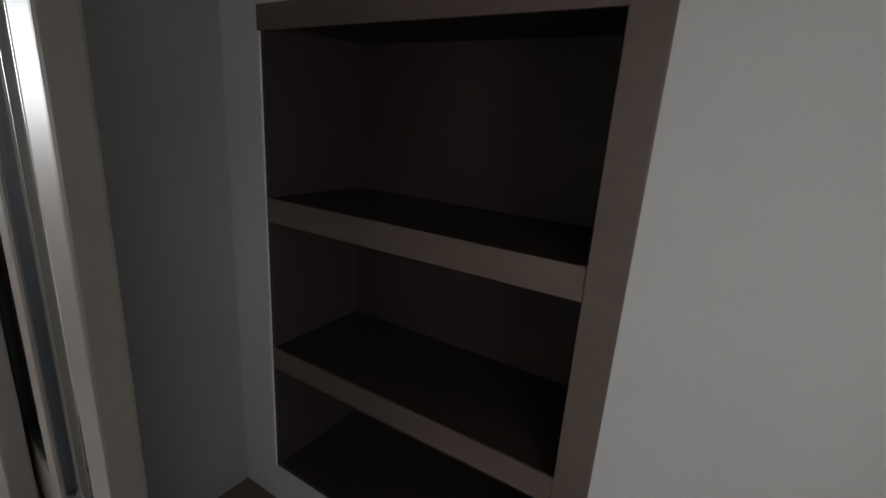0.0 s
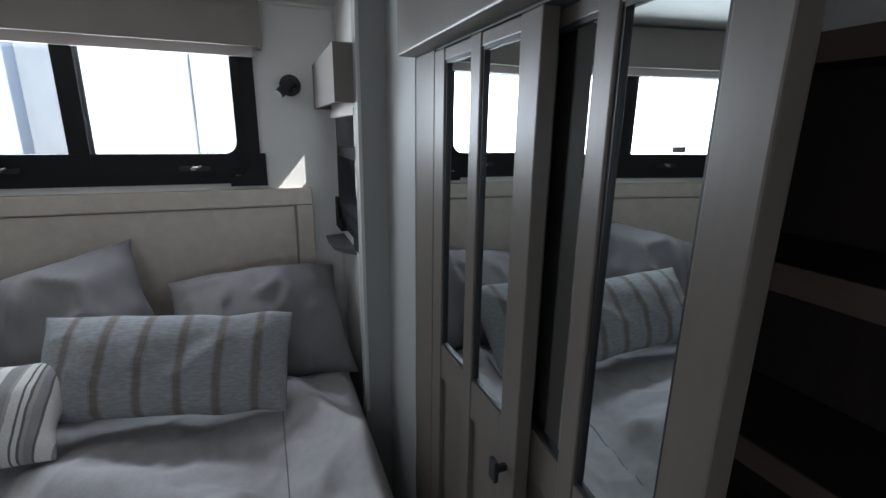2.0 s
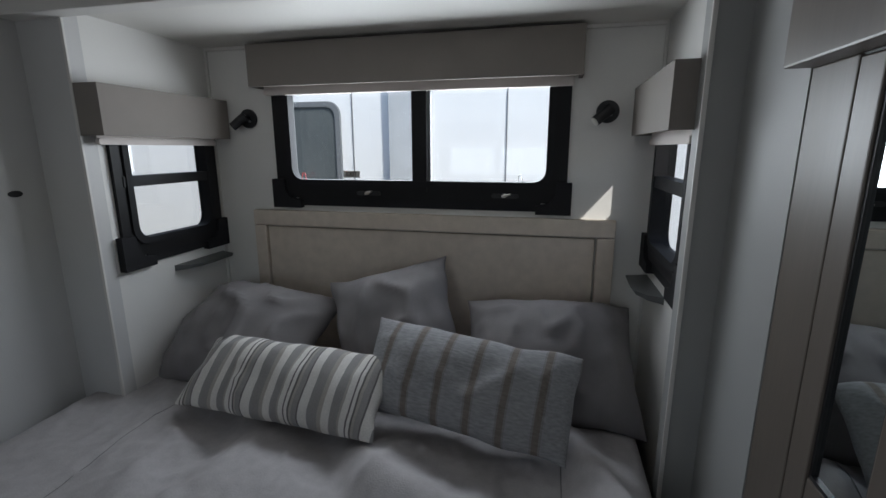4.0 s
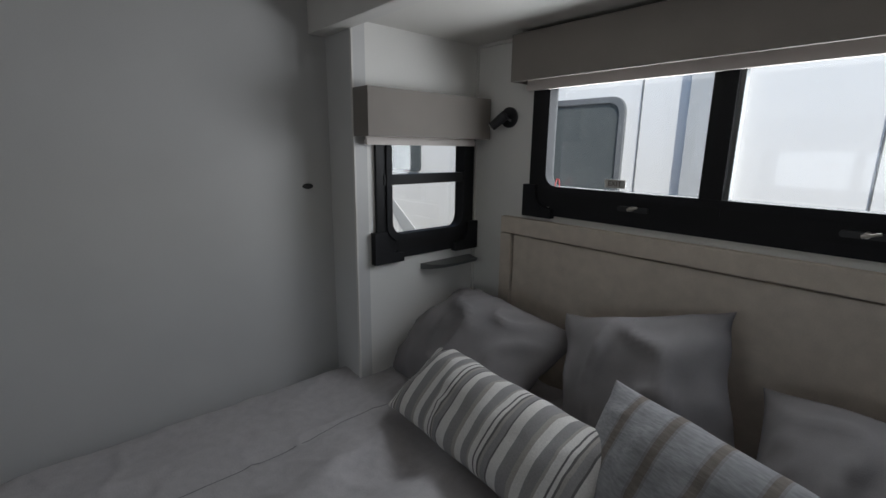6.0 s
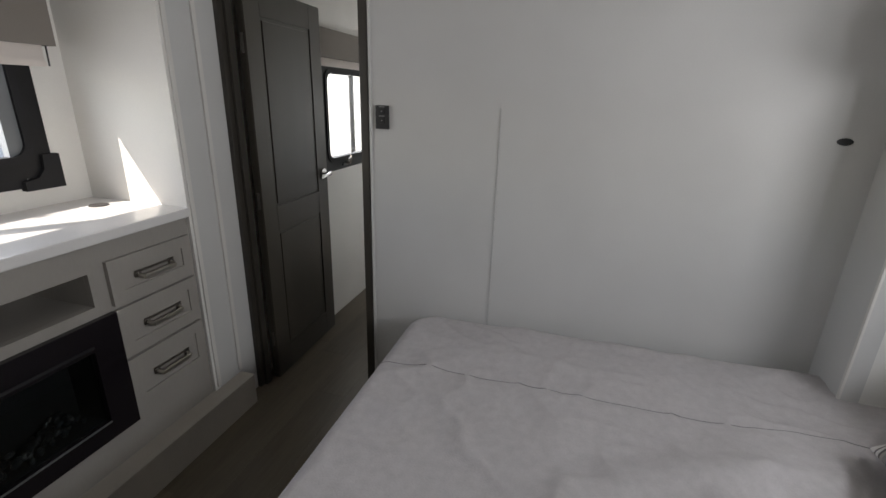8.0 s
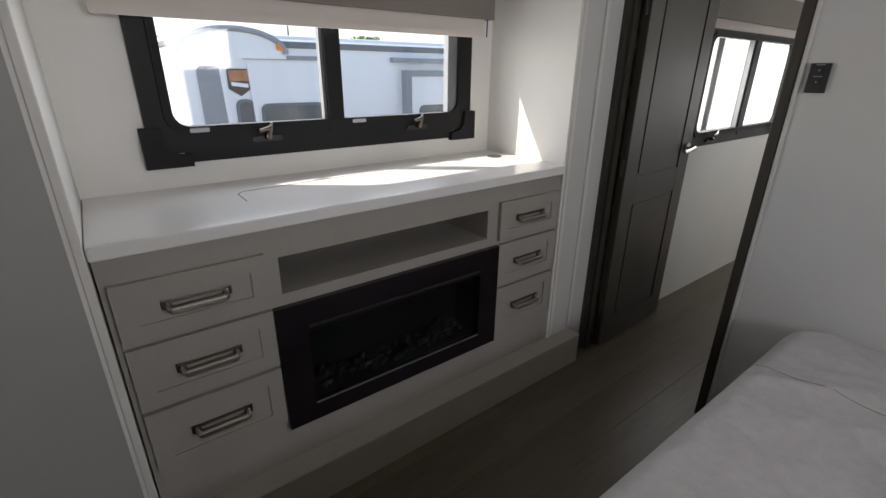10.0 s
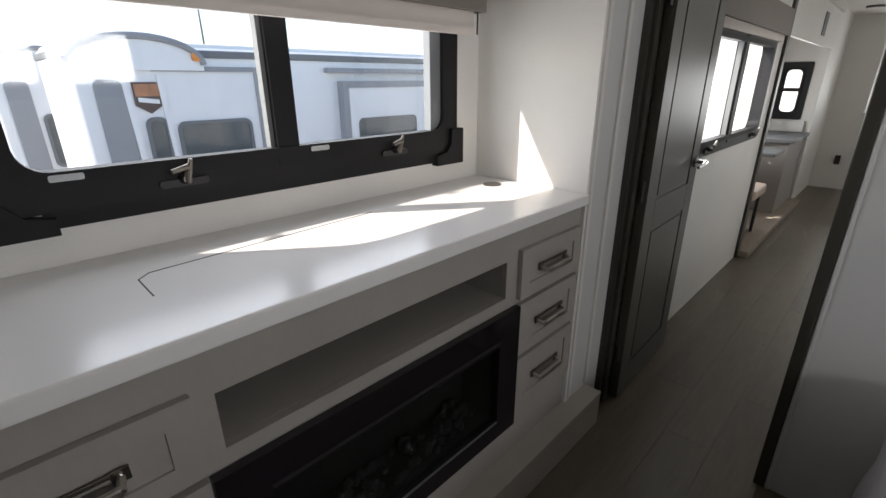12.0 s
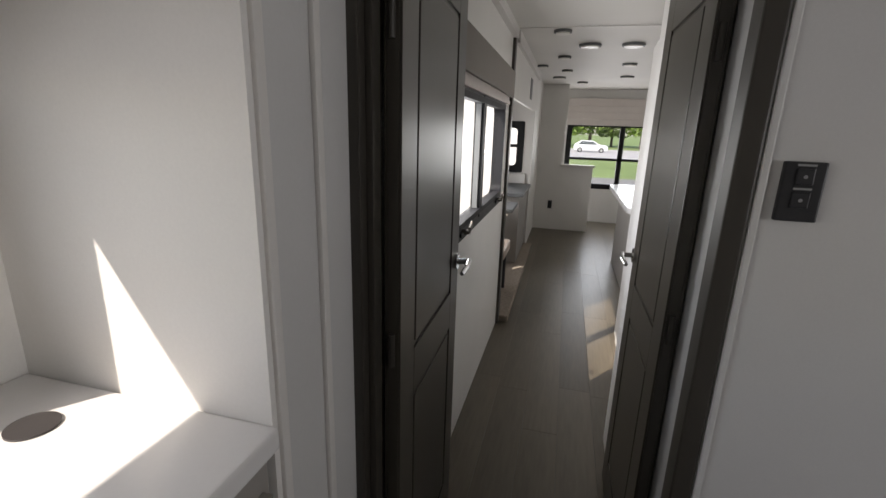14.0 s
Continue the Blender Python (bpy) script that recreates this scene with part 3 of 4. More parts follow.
def pillow(label, w, h, t, m, material, seed, pinch=0.05, crease=1.0, soft=0.02, bend=0.0):
    """A cushion: two bulging faces, corners drawn out, creased by its weight."""
    n = 44
    bm = bmesh.new()
    layers = []
    for side in (1, -1):
        rows = []
        for i in range(n + 1):
            row = []
            for j in range(n + 1):
                u, v = math.sin(math.pi / 2 * (2 * i / n - 1)), math.sin(math.pi / 2 * (2 * j / n - 1))
                x = u * w / 2 * (1 - pinch * (1 - v * v) * u * u)
                y = v * h / 2 * (1 - pinch * (1 - u * u) * v * v)
                x *= 1 - soft * v ** 4
                y *= 1 - soft * u ** 4
                f = max(0, (1 - u * u) * (1 - v * v))
                z = side * t / 2 * f ** 0.5
                k = noise.fractal((x * 5 + seed, y * 5, side * 2.0), 1.0, 2.0, 3)
                ridge = (1 - abs(noise.noise((x * 9 + seed * 3, y * 6, side + seed)))) ** 7
                z += f ** 0.5 * (0.014 * k + 0.016 * ridge * crease)
                z -= bend * (u * u + 0.6 * v * v)
                x += 0.010 * noise.noise((y * 11, seed, 1.0)) * abs(u)
                y += 0.008 * noise.noise((x * 9, seed, 2.0)) * abs(v)
                edge = i in (0, n) or j in (0, n)
                if edge and side == -1:
                    row.append(layers[0][i][j])
                else:
                    row.append(bm.verts.new((x, y, z)))
            rows.append(row)
        layers.append(rows)
        for i in range(n):
            for j in range(n):
                bm.faces.new((rows[i][j], rows[i + 1][j], rows[i + 1][j + 1], rows[i][j + 1]))
    ob = part("pillow", bm, material, None, "", True)
    ob.matrix_world = m
    return tagged(ob, label, "pillow", "pillows on the bed")


WHT, GRY, DRK, BEI = (0.70, 0.68, 0.65), (0.30, 0.29, 0.285), (0.15, 0.14, 0.14), (0.40, 0.37, 0.34)
STRIPES = stripe_mat("striped_canvas", "X", 0.215, [(0, WHT), (0.12, GRY), (0.25, BEI), (0.28, WHT), (0.36, DRK), (0.385, WHT), (0.43, DRK), (0.46, BEI), (0.50, GRY), (0.58, DRK), (0.605, WHT), (0.76, GRY), (0.93, BEI)])
PL, PB, PC = (0.36, 0.36, 0.37), (0.235, 0.205, 0.18), (0.30, 0.29, 0.29)
PLAID = stripe_mat("woven_plaid", "X", 0.105, [(0, PL), (0.36, PC), (0.42, PB), (0.60, PC), (0.66, PL)], weave=150, cross=True)

pillow("plump dark grey pillow leaning on the headboard", 0.70, 0.52, 0.27, pose(-1.57, 1.86, 0.81, 36, 0, -8), GREYCOTTON, 1.3, 0.09, 2.2, 0.0, 0.05)
pillow("square dark grey cushion tilted against the headboard", 0.52, 0.52, 0.22, pose(-0.92, 1.93, 0.86, 58, 0, 4) @ pose(0, 0, 0, 0, 0, 17), GREYCOTTON, 4.6, 0.11, 2.4, 0.0, 0.03)
pillow("dark grey pillow leaning against the headboard", 0.64, 0.50, 0.27, pose(-0.31, 1.88, 0.82, 44, 0, 5), GREYCOTTON, 8.1, 0.09, 2.0, 0.0, 0.05)
pillow("grey and white striped lumbar cushion on the comforter", 0.78, 0.30, 0.17, pose(-1.20, 1.59, 0.765, 33, 0, -4), STRIPES, 2.2, 0.07, 1.0)
pillow("grey woven lumbar cushion with brown bands", 0.73, 0.32, 0.16, pose(-0.585, 1.63, 0.815, 52, 0, -8) @ pose(0, 0, 0, 0, 0, -3), PLAID, 6.4, 0.06, 1.0)

# headboard
hb = thing("headboard", (-0.89, NY, 0.6), "beige suede headboard panel in a flat padded frame", "headboard")
HX0, HX1 = -1.70, -0.08
part("panel", box(HX0 + 0.065, HX1 - 0.075, NY - 0.022, NY - 0.002, 0.5, 1.198, 0.004), HEADFAB, hb)
part("top_rail", box(HX0, HX1, NY - 0.034, NY - 0.002, 1.205, 1.275, 0.004), HEADFAB, hb)
part("stile", box(HX0, HX0 + 0.058, NY - 0.034, NY - 0.002, 0.5, 1.202, 0.004), HEADFAB, hb)
part("stile", box(HX1 - 0.068, HX1, NY - 0.034, NY - 0.002, 0.5, 1.202, 0.004), HEADFAB, hb)


def reading_lamp(x, side):
    l = thing("reading_lamp", (x, NY, 1.685), "small black swivel reading spot on the wall", "wall lamp", "reading lamps")
    bm = cyl((x, NY - 0.001, 1.69), (x, NY - 0.012, 1.69), 0.042, seg=32)
    part("backplate", bm, BLACKPLASTIC, l, "", False)
    part("knuckle", cyl((x, NY - 0.012, 1.69), (x, NY - 0.042, 1.688), 0.011), BLACKPLASTIC, l)
    a = Vector((x - 0.004 * side, NY - 0.042, 1.69))
    b = a + Vector((-0.044 * side, -0.018, -0.038))
    part("head", cyl(a - (b - a) * 0.25, b, 0.021, 0.019), BLACKPLASTIC, l)
    part("lens", cyl(b - (b - a) * 0.02, b + (b - a) * 0.06, 0.017), LENS, l, "frosted white lens")
    part("switch", cyl((x + 0.012, NY - 0.012, 1.678), (x + 0.012, NY - 0.02, 1.678), 0.005, seg=10), WHITEMARK, l)


reading_lamp(-0.14, 1)
reading_lamp(-1.70, 1)


def ledge(put, u0, u1, v):
    s = thing("bedside_ledge", put((u0 + u1) / 2, v, 0), "small dark grey ledge shelf on the wall beside the bed", "shelf", "bedside ledges")
    bm = bmesh.new()
    out = [(0.0, u0), (0.05, u0 + 0.02), (0.085, u0 + 0.07), (0.09, (u0 + u1) / 2), (0.085, u1 - 0.03), (0.0, u1)]
    lo, hi = [bm.verts.new(put(u, v - 0.025 + 0.01 * w / 0.09, w * 0.9)) for w, u in out], [bm.verts.new(put(u, v, w)) for w, u in out]
    bm.faces.new(lo)
    bm.faces.new(hi[::-1])
    for i in range(len(out)):
        j = (i + 1) % len(out)
        bm.faces.new((lo[i], lo[j], hi[j], hi[i]))
    part("ledge_board", bm, GREYPLASTIC, s)


ledge(west(BX0), 1.89, 2.19, 1.065)
ledge(east(BX1), 1.89, 2.19, 1.065)

# fittings on the partition
th = thing("control_panel", (XW, -0.07, 1.37), "small black wall control panel with two buttons", "switch panel")
part("plate", box(XW, XW + 0.012, -0.098, -0.042, 1.375, 1.465, 0.003), BLACKPLASTIC, th)
for z_ in (1.443, 1.408):
    k_ = part("button", box(XW + 0.012, XW + 0.0145, -0.082, -0.058, z_ - 0.012, z_ + 0.012, 0.002), BLACKPLASTIC, th)
    part("mark", cyl((XW + 0.0145, -0.07, z_), (XW + 0.015, -0.07, z_), 0.0028, seg=12), WHITEMARK, k_)
    part("legend", box(XW + 0.012, XW + 0.0132, -0.082, -0.058, z_ + 0.0155, z_ + 0.0185), WHITEMARK, th)
ou = thing("cable_port", (XW, 1.477, 1.407), "small black oval cable port in the partition", "cable outlet")
bm = slab([(1.477 + 0.022 * math.cos(a * math.pi / 8), 1.407 + 0.011 * math.sin(a * math.pi / 8)) for a in range(16)], 0.0, 0.004, west(XW))
part("ring", bm, BLACKPLASTIC, ou)


# ---- the closet ----
header = thing("closet_header", (0.08, 0.6, 1.69), "taupe wooden header board over the closet doors", "trim")
part("header_board", box(0.055, 0.105, 0.0, 1.29, 1.69, CZ, 0.004), CLOSETWOOD, header)
part("header_track", box(0.105, 0.17, 0.0, 1.155, 1.687, 1.74), GREYPLASTIC, header)
structure("trim_closet_jamb", box(0.10, 0.14, 1.155, 1.285, 0.0, 1.69, 0.003), CLOSETWOOD, "taupe closet jamb", "trim")


def closet_door(m, w, pull):
    """A sliding door, built along x from 0: three stiles, rails, two mirror panes above, two panels below."""
    l = thing("closet_door", (0, 0, 0), "taupe wooden sliding closet door with two tall mirror panes", "closet door", "sliding closet doors")
    t, edge, mid = 0.028, 0.058, 0.042
    z0, zb, zm, z1 = 0.03, 0.90, 1.03, 1.685
    bays = ((edge, (w - mid) / 2), ((w + mid) / 2, w - edge))
    for a, b in ((0, edge), bays[0][1:] + bays[1][:1], (w - edge, w)):
        part("stile", box(a, b, 0, t, z0, z1, 0.003), CLOSETWOOD, l)
    for a, b in bays:
        part("rail", box(a, b, 0.002, t - 0.002, z1 - 0.025, z1 - 0.002, 0.002), CLOSETWOOD, l)
        part("rail", box(a, b, 0.002, t - 0.002, zb + 0.03, zm - 0.012, 0.003), CLOSETWOOD, l)
        part("rail", box(a, b, 0.002, t - 0.002, z0, z0 + 0.09, 0.003), CLOSETWOOD, l)
        part("lower_panel", box(a - 0.004, b + 0.004, 0.011, t - 0.008, z0 + 0.08, zb + 0.035), CLOSETWOOD, l)
        part("mirror_pane", box(a - 0.004, b + 0.004, 0.010, 0.014, zm - 0.014, z1 - 0.024), MIRROR, l)
        outer = [(a, zm - 0.012), (b, zm - 0.012), (b, z1 - 0.025), (a, z1 - 0.025)]
        inner = [(a + 0.006, zm - 0.005), (b - 0.006, zm - 0.005), (b - 0.006, z1 - 0.031), (a + 0.006, z1 - 0.031)]
        part("glazing_bead", ring(outer, inner, 0.0045, 0.010, lambda u, v, w_: (u, w_, v)), BLACKPLASTIC, l)
    if pull:
        c = w - edge * 0.5
        bm = box(c - 0.006, c + 0.006, -0.022, 0.0, 0.93, 0.942, 0.003)
        add_box(bm, c - 0.012, c + 0.012, -0.03, -0.02, 0.915, 0.957, 0.004)
        part("pull", bm, BLACKPLASTIC, l, "small black pull")
    l.matrix_world = m
    return l


# two doors in a double track, the rear one hanging a little askew; local x points to -y, local y into the closet
closet_door(pose(0.10, 1.152, 0, 0, 0, -90), 0.421, True)
closet_door(pose(0.1435, 0.858, 0, 0, 0, -95.3), 0.46, False)

shelf = thing("closet_shelves", (0.84, 0.55, 0.48), "dark brown recessed shelf unit with wooden face rails", "shelf unit")
SX0, SX1 = XE, XE + 0.32
S0, S1, SB, ST = 0.15, 0.962, 0.48, 1.68
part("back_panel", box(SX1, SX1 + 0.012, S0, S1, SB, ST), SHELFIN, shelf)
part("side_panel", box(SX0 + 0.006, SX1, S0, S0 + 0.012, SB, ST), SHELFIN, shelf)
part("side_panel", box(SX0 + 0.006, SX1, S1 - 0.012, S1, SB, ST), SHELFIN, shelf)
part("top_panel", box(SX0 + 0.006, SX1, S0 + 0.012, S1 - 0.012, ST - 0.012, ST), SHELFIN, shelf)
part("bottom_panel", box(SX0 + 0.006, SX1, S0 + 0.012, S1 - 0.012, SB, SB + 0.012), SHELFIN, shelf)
part("face_stile", box(SX0 - 0.008, SX0 + 0.004, 0.112, 0.173, 0.40, 1.698, 0.002), SHELFWOOD, shelf)
part("face_rail", box(SX0 - 0.006, SX0 + 0.004, 0.173, S1 - 0.002, 1.645, 1.698, 0.002), SHELFWOOD, shelf)
for z_ in (1.213, 0.810):
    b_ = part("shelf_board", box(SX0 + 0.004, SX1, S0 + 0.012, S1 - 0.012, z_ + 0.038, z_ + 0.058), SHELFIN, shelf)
    part("shelf_rail", box(SX0 - 0.004, SX0 + 0.004, 0.173, S1 - 0.012, z_, z_ + 0.06, 0.002), SHELFWOOD, b_)
step = thing("closet_platform", (0.42, 0.6, 0.0), "brown boxed platform on the closet floor", "platform")
part("platform_top", box(0.185, XE - 0.002, -0.05, 1.098, 0.35, 0.368, 0.003), SHELFWOOD, step)
part("platform_front", box(0.185, 0.203, -0.05, 1.098, 0.0, 0.35, 0.002), SHELFWOOD, step)


# ---- the dresser ----
dr = thing("dresser", (-0.96, -1.05, 0.16), "greige built-in dresser with drawers round an electric fireplace", "dresser")
FY = -0.822
part("carcass", wall_with_holes("y", FY - 0.02, 0.02, DX0 + 0.005, DX1 - 0.005, 0.16, 1.012, [(-1.38, -0.545, 0.795, 0.915), (-1.40, -0.54, 0.33, 0.74)]), GREIGE, dr)
part("recess_back", box(-1.392, -0.533, FY - 0.32, FY - 0.30, 0.783, 0.927), GREIGE, dr)
for z_ in (0.783, 0.915):
    part("recess_board", box(-1.392, -0.533, FY - 0.30, FY - 0.021, z_, z_ + 0.012), GREIGE, dr)
for x_ in (-1.392, -0.545):
    part("recess_side", box(x_, x_ + 0.012, FY - 0.30, FY - 0.021, 0.795, 0.915), GREIGE, dr)


def pull(parent, x, z):
    """A strap-backed half-round bar pull."""
    y = FY + 0.018
    h = part("pull_plate", boxes([(x - 0.085, x - 0.06, y, y + 0.003, z - 0.002, z + 0.024), (x + 0.06, x + 0.085, y, y + 0.003, z - 0.002, z + 0.024), (x - 0.06, x + 0.06, y, y + 0.003, z + 0.014, z + 0.022)], 0.001), DARKNICKEL, parent, "dark nickel pull plate")
    bm = bmesh.new()
    for s in (-1, 1):
        add_cyl(bm, (x + s * 0.072, y + 0.002, z + 0.008), (x + s * 0.066, y + 0.026, z), 0.006, 0.0075, seg=10)
    add_box(bm, x - 0.068, x + 0.068, y + 0.018, y + 0.030, z - 0.011, z + 0.009, 0.005, 3)
    part("pull_bar", bm, NICKEL, h)
    for s in (-1, 1):
        part("screw", box(x + s * 0.073 - 0.003, x + s * 0.073 + 0.003, y + 0.003, y + 0.005, z + 0.012, z + 0.018, 0.001), CHROME, h)


def drawer(x0, x1, z0, z1):
    d = part("drawer", box(x0, x1, FY + 0.0005, FY + 0.012, z0, z1, 0.002), GREIGE, dr)
    f = 0.045
    part("drawer_frame", ring([(x0, z0), (x1, z0), (x1, z1), (x0, z1)], [(x0 + f, z0 + f), (x1 - f, z0 + f), (x1 - f, z1 - f), (x0 + f, z1 - f)], FY + 0.011, FY + 0.018, lambda u, v, w: (u, w, v)), GREIGE, d)
    pull(d, (x0 + x1) / 2, (z0 + z1) / 2 - 0.006)


for x0_, x1_ in ((-1.79, -1.435), (-0.505, -0.135)):
    for z0_, z1_ in ((0.775, 0.94), (0.57, 0.758), (0.345, 0.553)):
        drawer(x0_, x1_, z0_, z1_)

fp = thing("electric_fireplace", (-0.97, FY, 0.31), "black glass electric fireplace insert with dark crystals", "fireplace")
part("bezel", ring([(-1.43, 0.305), (-0.508, 0.305), (-0.508, 0.758), (-1.43, 0.758)], [(-1.33, 0.375), (-0.605, 0.375), (-0.605, 0.655), (-1.33, 0.655)], FY + 0.002, FY + 0.024, lambda u, v, w: (u, w, v)), FIRE, fp)
part("firebox", boxes([(-1.34, -0.595, FY - 0.14, FY - 0.13, 0.365, 0.665), (-1.34, -0.595, FY - 0.13, FY, 0.365, 0.375), (-1.34, -0.595, FY - 0.13, FY, 0.655, 0.665), (-1.34, -1.33, FY - 0.13, FY, 0.375, 0.655), (-0.605, -0.595, FY - 0.13, FY, 0.375, 0.655)]), FIREIN, fp)
p_ = part("front_glass", box(-1.335, -0.60, FY + 0.004, FY + 0.008, 0.37, 0.66), TINT, fp)
part("glass_bead", box(-1.33, -0.605, FY + 0.022, FY + 0.026, 0.371, 0.376), GREYPLASTIC, fp)
part("louvre", box(-1.33, -0.605, FY + 0.0235, FY + 0.0265, 0.668, 0.678), FIREIN, fp)
rnd = random.Random(4)
bm = bmesh.new()
for i in range(90):
    r = bmesh.ops.create_icosphere(bm, subdivisions=1, radius=rnd.uniform(0.008, 0.018))
    x_ = rnd.uniform(-1.31, -0.63)
    bmesh.ops.transform(bm, matrix=pose(x_, FY - rnd.uniform(0.02, 0.11), 0.385 + rnd.uniform(0, 0.03) * (1 + 0.6 * math.sin(9 * x_)), rnd.uniform(0, 90), rnd.uniform(0, 90), 0) @ Matrix.Diagonal((1.3, 0.8, 0.8, 1)), verts=r["verts"])
tagged(part("crystals", bm, CRYSTAL, fp), "", "", "", "stuff")

ct = thing("countertop", (-0.96, -1.05, 1.012), "white solid countertop on the dresser", "countertop")
part("slab", box(DX0 + 0.002, DX1 - 0.002, SY + 0.002, DY + 0.004, 1.012, 1.05, 0.007, 3), QUARTZ, ct)
part("grommet", cyl((-1.70, -1.14, 1.05), (-1.70, -1.14, 1.0535), 0.034, seg=32), GROMMET, ct, "dark grey cable grommet")
bm = bmesh.new()
pts = [(-0.525, -0.995, 1.0495), (-0.525, -1.10, 1.0495), (-0.55, -1.125, 1.0495), (-1.15, -1.16, 1.0495)]
for a, b in zip(pts, pts[1:]):
    add_cyl(bm, a, b, 0.0018, seg=8)
part("lid_seam", bm, BLACKPLASTIC, ct, "thin dark joint of a lid in the countertop")

kick = thing("plinth", (-1.0, -0.78, 0.0), "greige boxed plinth along the foot of the dresser", "plinth")
part("plinth_front", box(-1.985, 0.55, DY + 0.02, DY + 0.065, 0.0, 0.15, 0.004), KICK, kick)
part("plinth_top", box(-1.985, 0.55, FY - 0.005, DY + 0.067, 0.15, 0.164, 0.004), KICK, kick)


# ---- the doorway and the hall ----
HN, HS = -0.08, -0.84         # hall walls
casing = thing("door_casing", (XW, -0.48, 0.0), "dark stained door casing of the bedroom doorway", "door frame", "", "structure")
part("jamb", box(XW - 0.045, XW + 0.008, -0.165, -0.13, 0.0, 1.995, 0.004), CASING, casing)
part("jamb", box(XW - 0.075, XW + 0.008, -0.84, -0.79, 0.0, 1.995, 0.004), CASING, casing)
part("head", box(XW - 0.075, XW + 0.008, -0.79, -0.165, 1.95, 1.995, 0.004), CASING, casing)
part("door_stop", box(XW - 0.06, XW - 0.02, -0.79, -0.775, 0.0, 1.95, 0.002), CASING, casing)


def panel_door(name, m, w, h, label, lever_dir=1):
    """A moulded two-panel door, along local x from its hinge, thickness in y."""
    d = thing(name, (0, 0, 0), label, "door", "", "structure")
    t = 0.035
    part("slab", box(0, w, 0.004, t - 0.004, 0.012, h, 0.002), DOORWOOD, d)
    s = 0.11
    for y0, y1 in ((-0.002, 0.004), (t - 0.004, t + 0.002)):
        part("stile", box(0, s, y0, y1, 0.012, h, 0.002), DOORWOOD, d)
        part("stile", box(w - s, w, y0, y1, 0.012, h, 0.002), DOORWOOD, d)
        part("rail", box(s, w - s, y0, y1, h - 0.12, h, 0.002), DOORWOOD, d)
        part("rail", box(s, w - s, y0, y1, 0.82, 0.95, 0.002), DOORWOOD, d)
        part("rail", box(s, w - s, y0, y1, 0.012, 0.16, 0.002), DOORWOOD, d)
        for z0, z1 in ((0.175, 0.805), (0.965, h - 0.135)):
            part("panel", box(s + 0.014, w - s - 0.014, y0 + (0.001 if y0 < 0 else -0.001), y1 + (0.001 if y0 < 0 else -0.001), z0, z1, 0.003), DOORWOOD, d)
    for y, sgn in ((-0.002, -1), (t + 0.002, 1)):
        hd = part("handle", cyl((w - 0.055, y, 1.05), (w - 0.055, y + sgn * 0.012, 1.05), 0.028, seg=24), CHROME, d, "satin chrome lever handle")
        bm = bmesh.new()
        add_cyl(bm, (w - 0.055, y + sgn * 0.01, 1.05), (w - 0.055, y + sgn * 0.05, 1.05), 0.010, seg=14)
        add_cyl(bm, (w - 0.048, y + sgn * 0.047, 1.05), (w - 0.10, y + sgn * 0.052, 1.046), 0.011, 0.009, seg=14)
        add_cyl(bm, (w - 0.10, y + sgn * 0.052, 1.046), (w - 0.155, y + sgn * 0.045, 1.038), 0.009, 0.007, seg=14)
        part("lever", bm, CHROME, hd)
    for z in (0.25, 1.0, 1.7):
        part("hinge", cyl((-0.006, t / 2, z - 0.04), (-0.006, t / 2, z + 0.04), 0.008, seg=10), CASING, d)
    d.matrix_world = m
    return d


# the bedroom door stands open along the hall's south wall; local x runs to -x
panel_door("door_1", pose(-2.185, -0.742, 0, 0, 0, 181.5), 0.64, 1.94, "dark stained panel door standing open into the hall")
# bathroom door, closed in the hall's north wall
panel_door("door_2", pose(-2.52, HN - 0.008, 0, 0, 0, 180), 0.62, 1.94, "dark stained panel door of the bathroom")

structure("wall_hall_north", box(-3.36, XW - 0.06, HN, HN + 0.06, 0.0, CZ), SIDEWALL, "pale hall wall with the bathroom door", "wall")
structure("trim_hall_post", box(-3.42, -3.20, HN - 0.02, HN + 0.08, 0.0, CZ, 0.003), WALL, "white end post of the hall wall", "trim")
structure("wall_hall_south", wall_with_holes("y", HS, -0.05, -4.64, XW - 0.06, 0.0, CZ, [(-4.37, -2.91, 1.03, 1.66)]), WALL, "white hall wall with a wide window", "wall")
window("window_5", south(HS), -4.38, -2.90, 1.02, 1.70, [-3.60], "wide black-framed window in the hall", cover=False, latch=(-3.2, -4.2), crank=True)
valance(south(HS), -4.48, -2.48, 1.70, 1.86, 0.05, 1.655, "pale roller shade box over the hall window", under=0.02)
structure("trim_slide_post", box(-4.72, -4.64, HS - 0.06, HS + 0.02, 0.0, 2.16, 0.003), CASING, "dark taupe edge post of the dinette slide-out", "trim")
structure("ceiling_slide", box(-7.25, -4.64, -1.8, HS - 0.05, CZ, CZ + 0.05), CEIL, "white ceiling of the slide-out", "ceiling")
structure("ceiling_hall", box(-9.46, XW, HS - 0.05, 2.3, CZ, CZ + 0.05), CEIL, "white ceiling of hall and living room", "ceiling")
structure("trim_crown", boxes([(-4.66, XW - 0.06, HS, HS + 0.035, 2.10, CZ), (-7.2, -4.72, HS + 0.01, HS + 0.04, 2.08, CZ)]), TRIM, "white crown moulding along the ceiling", "trim")

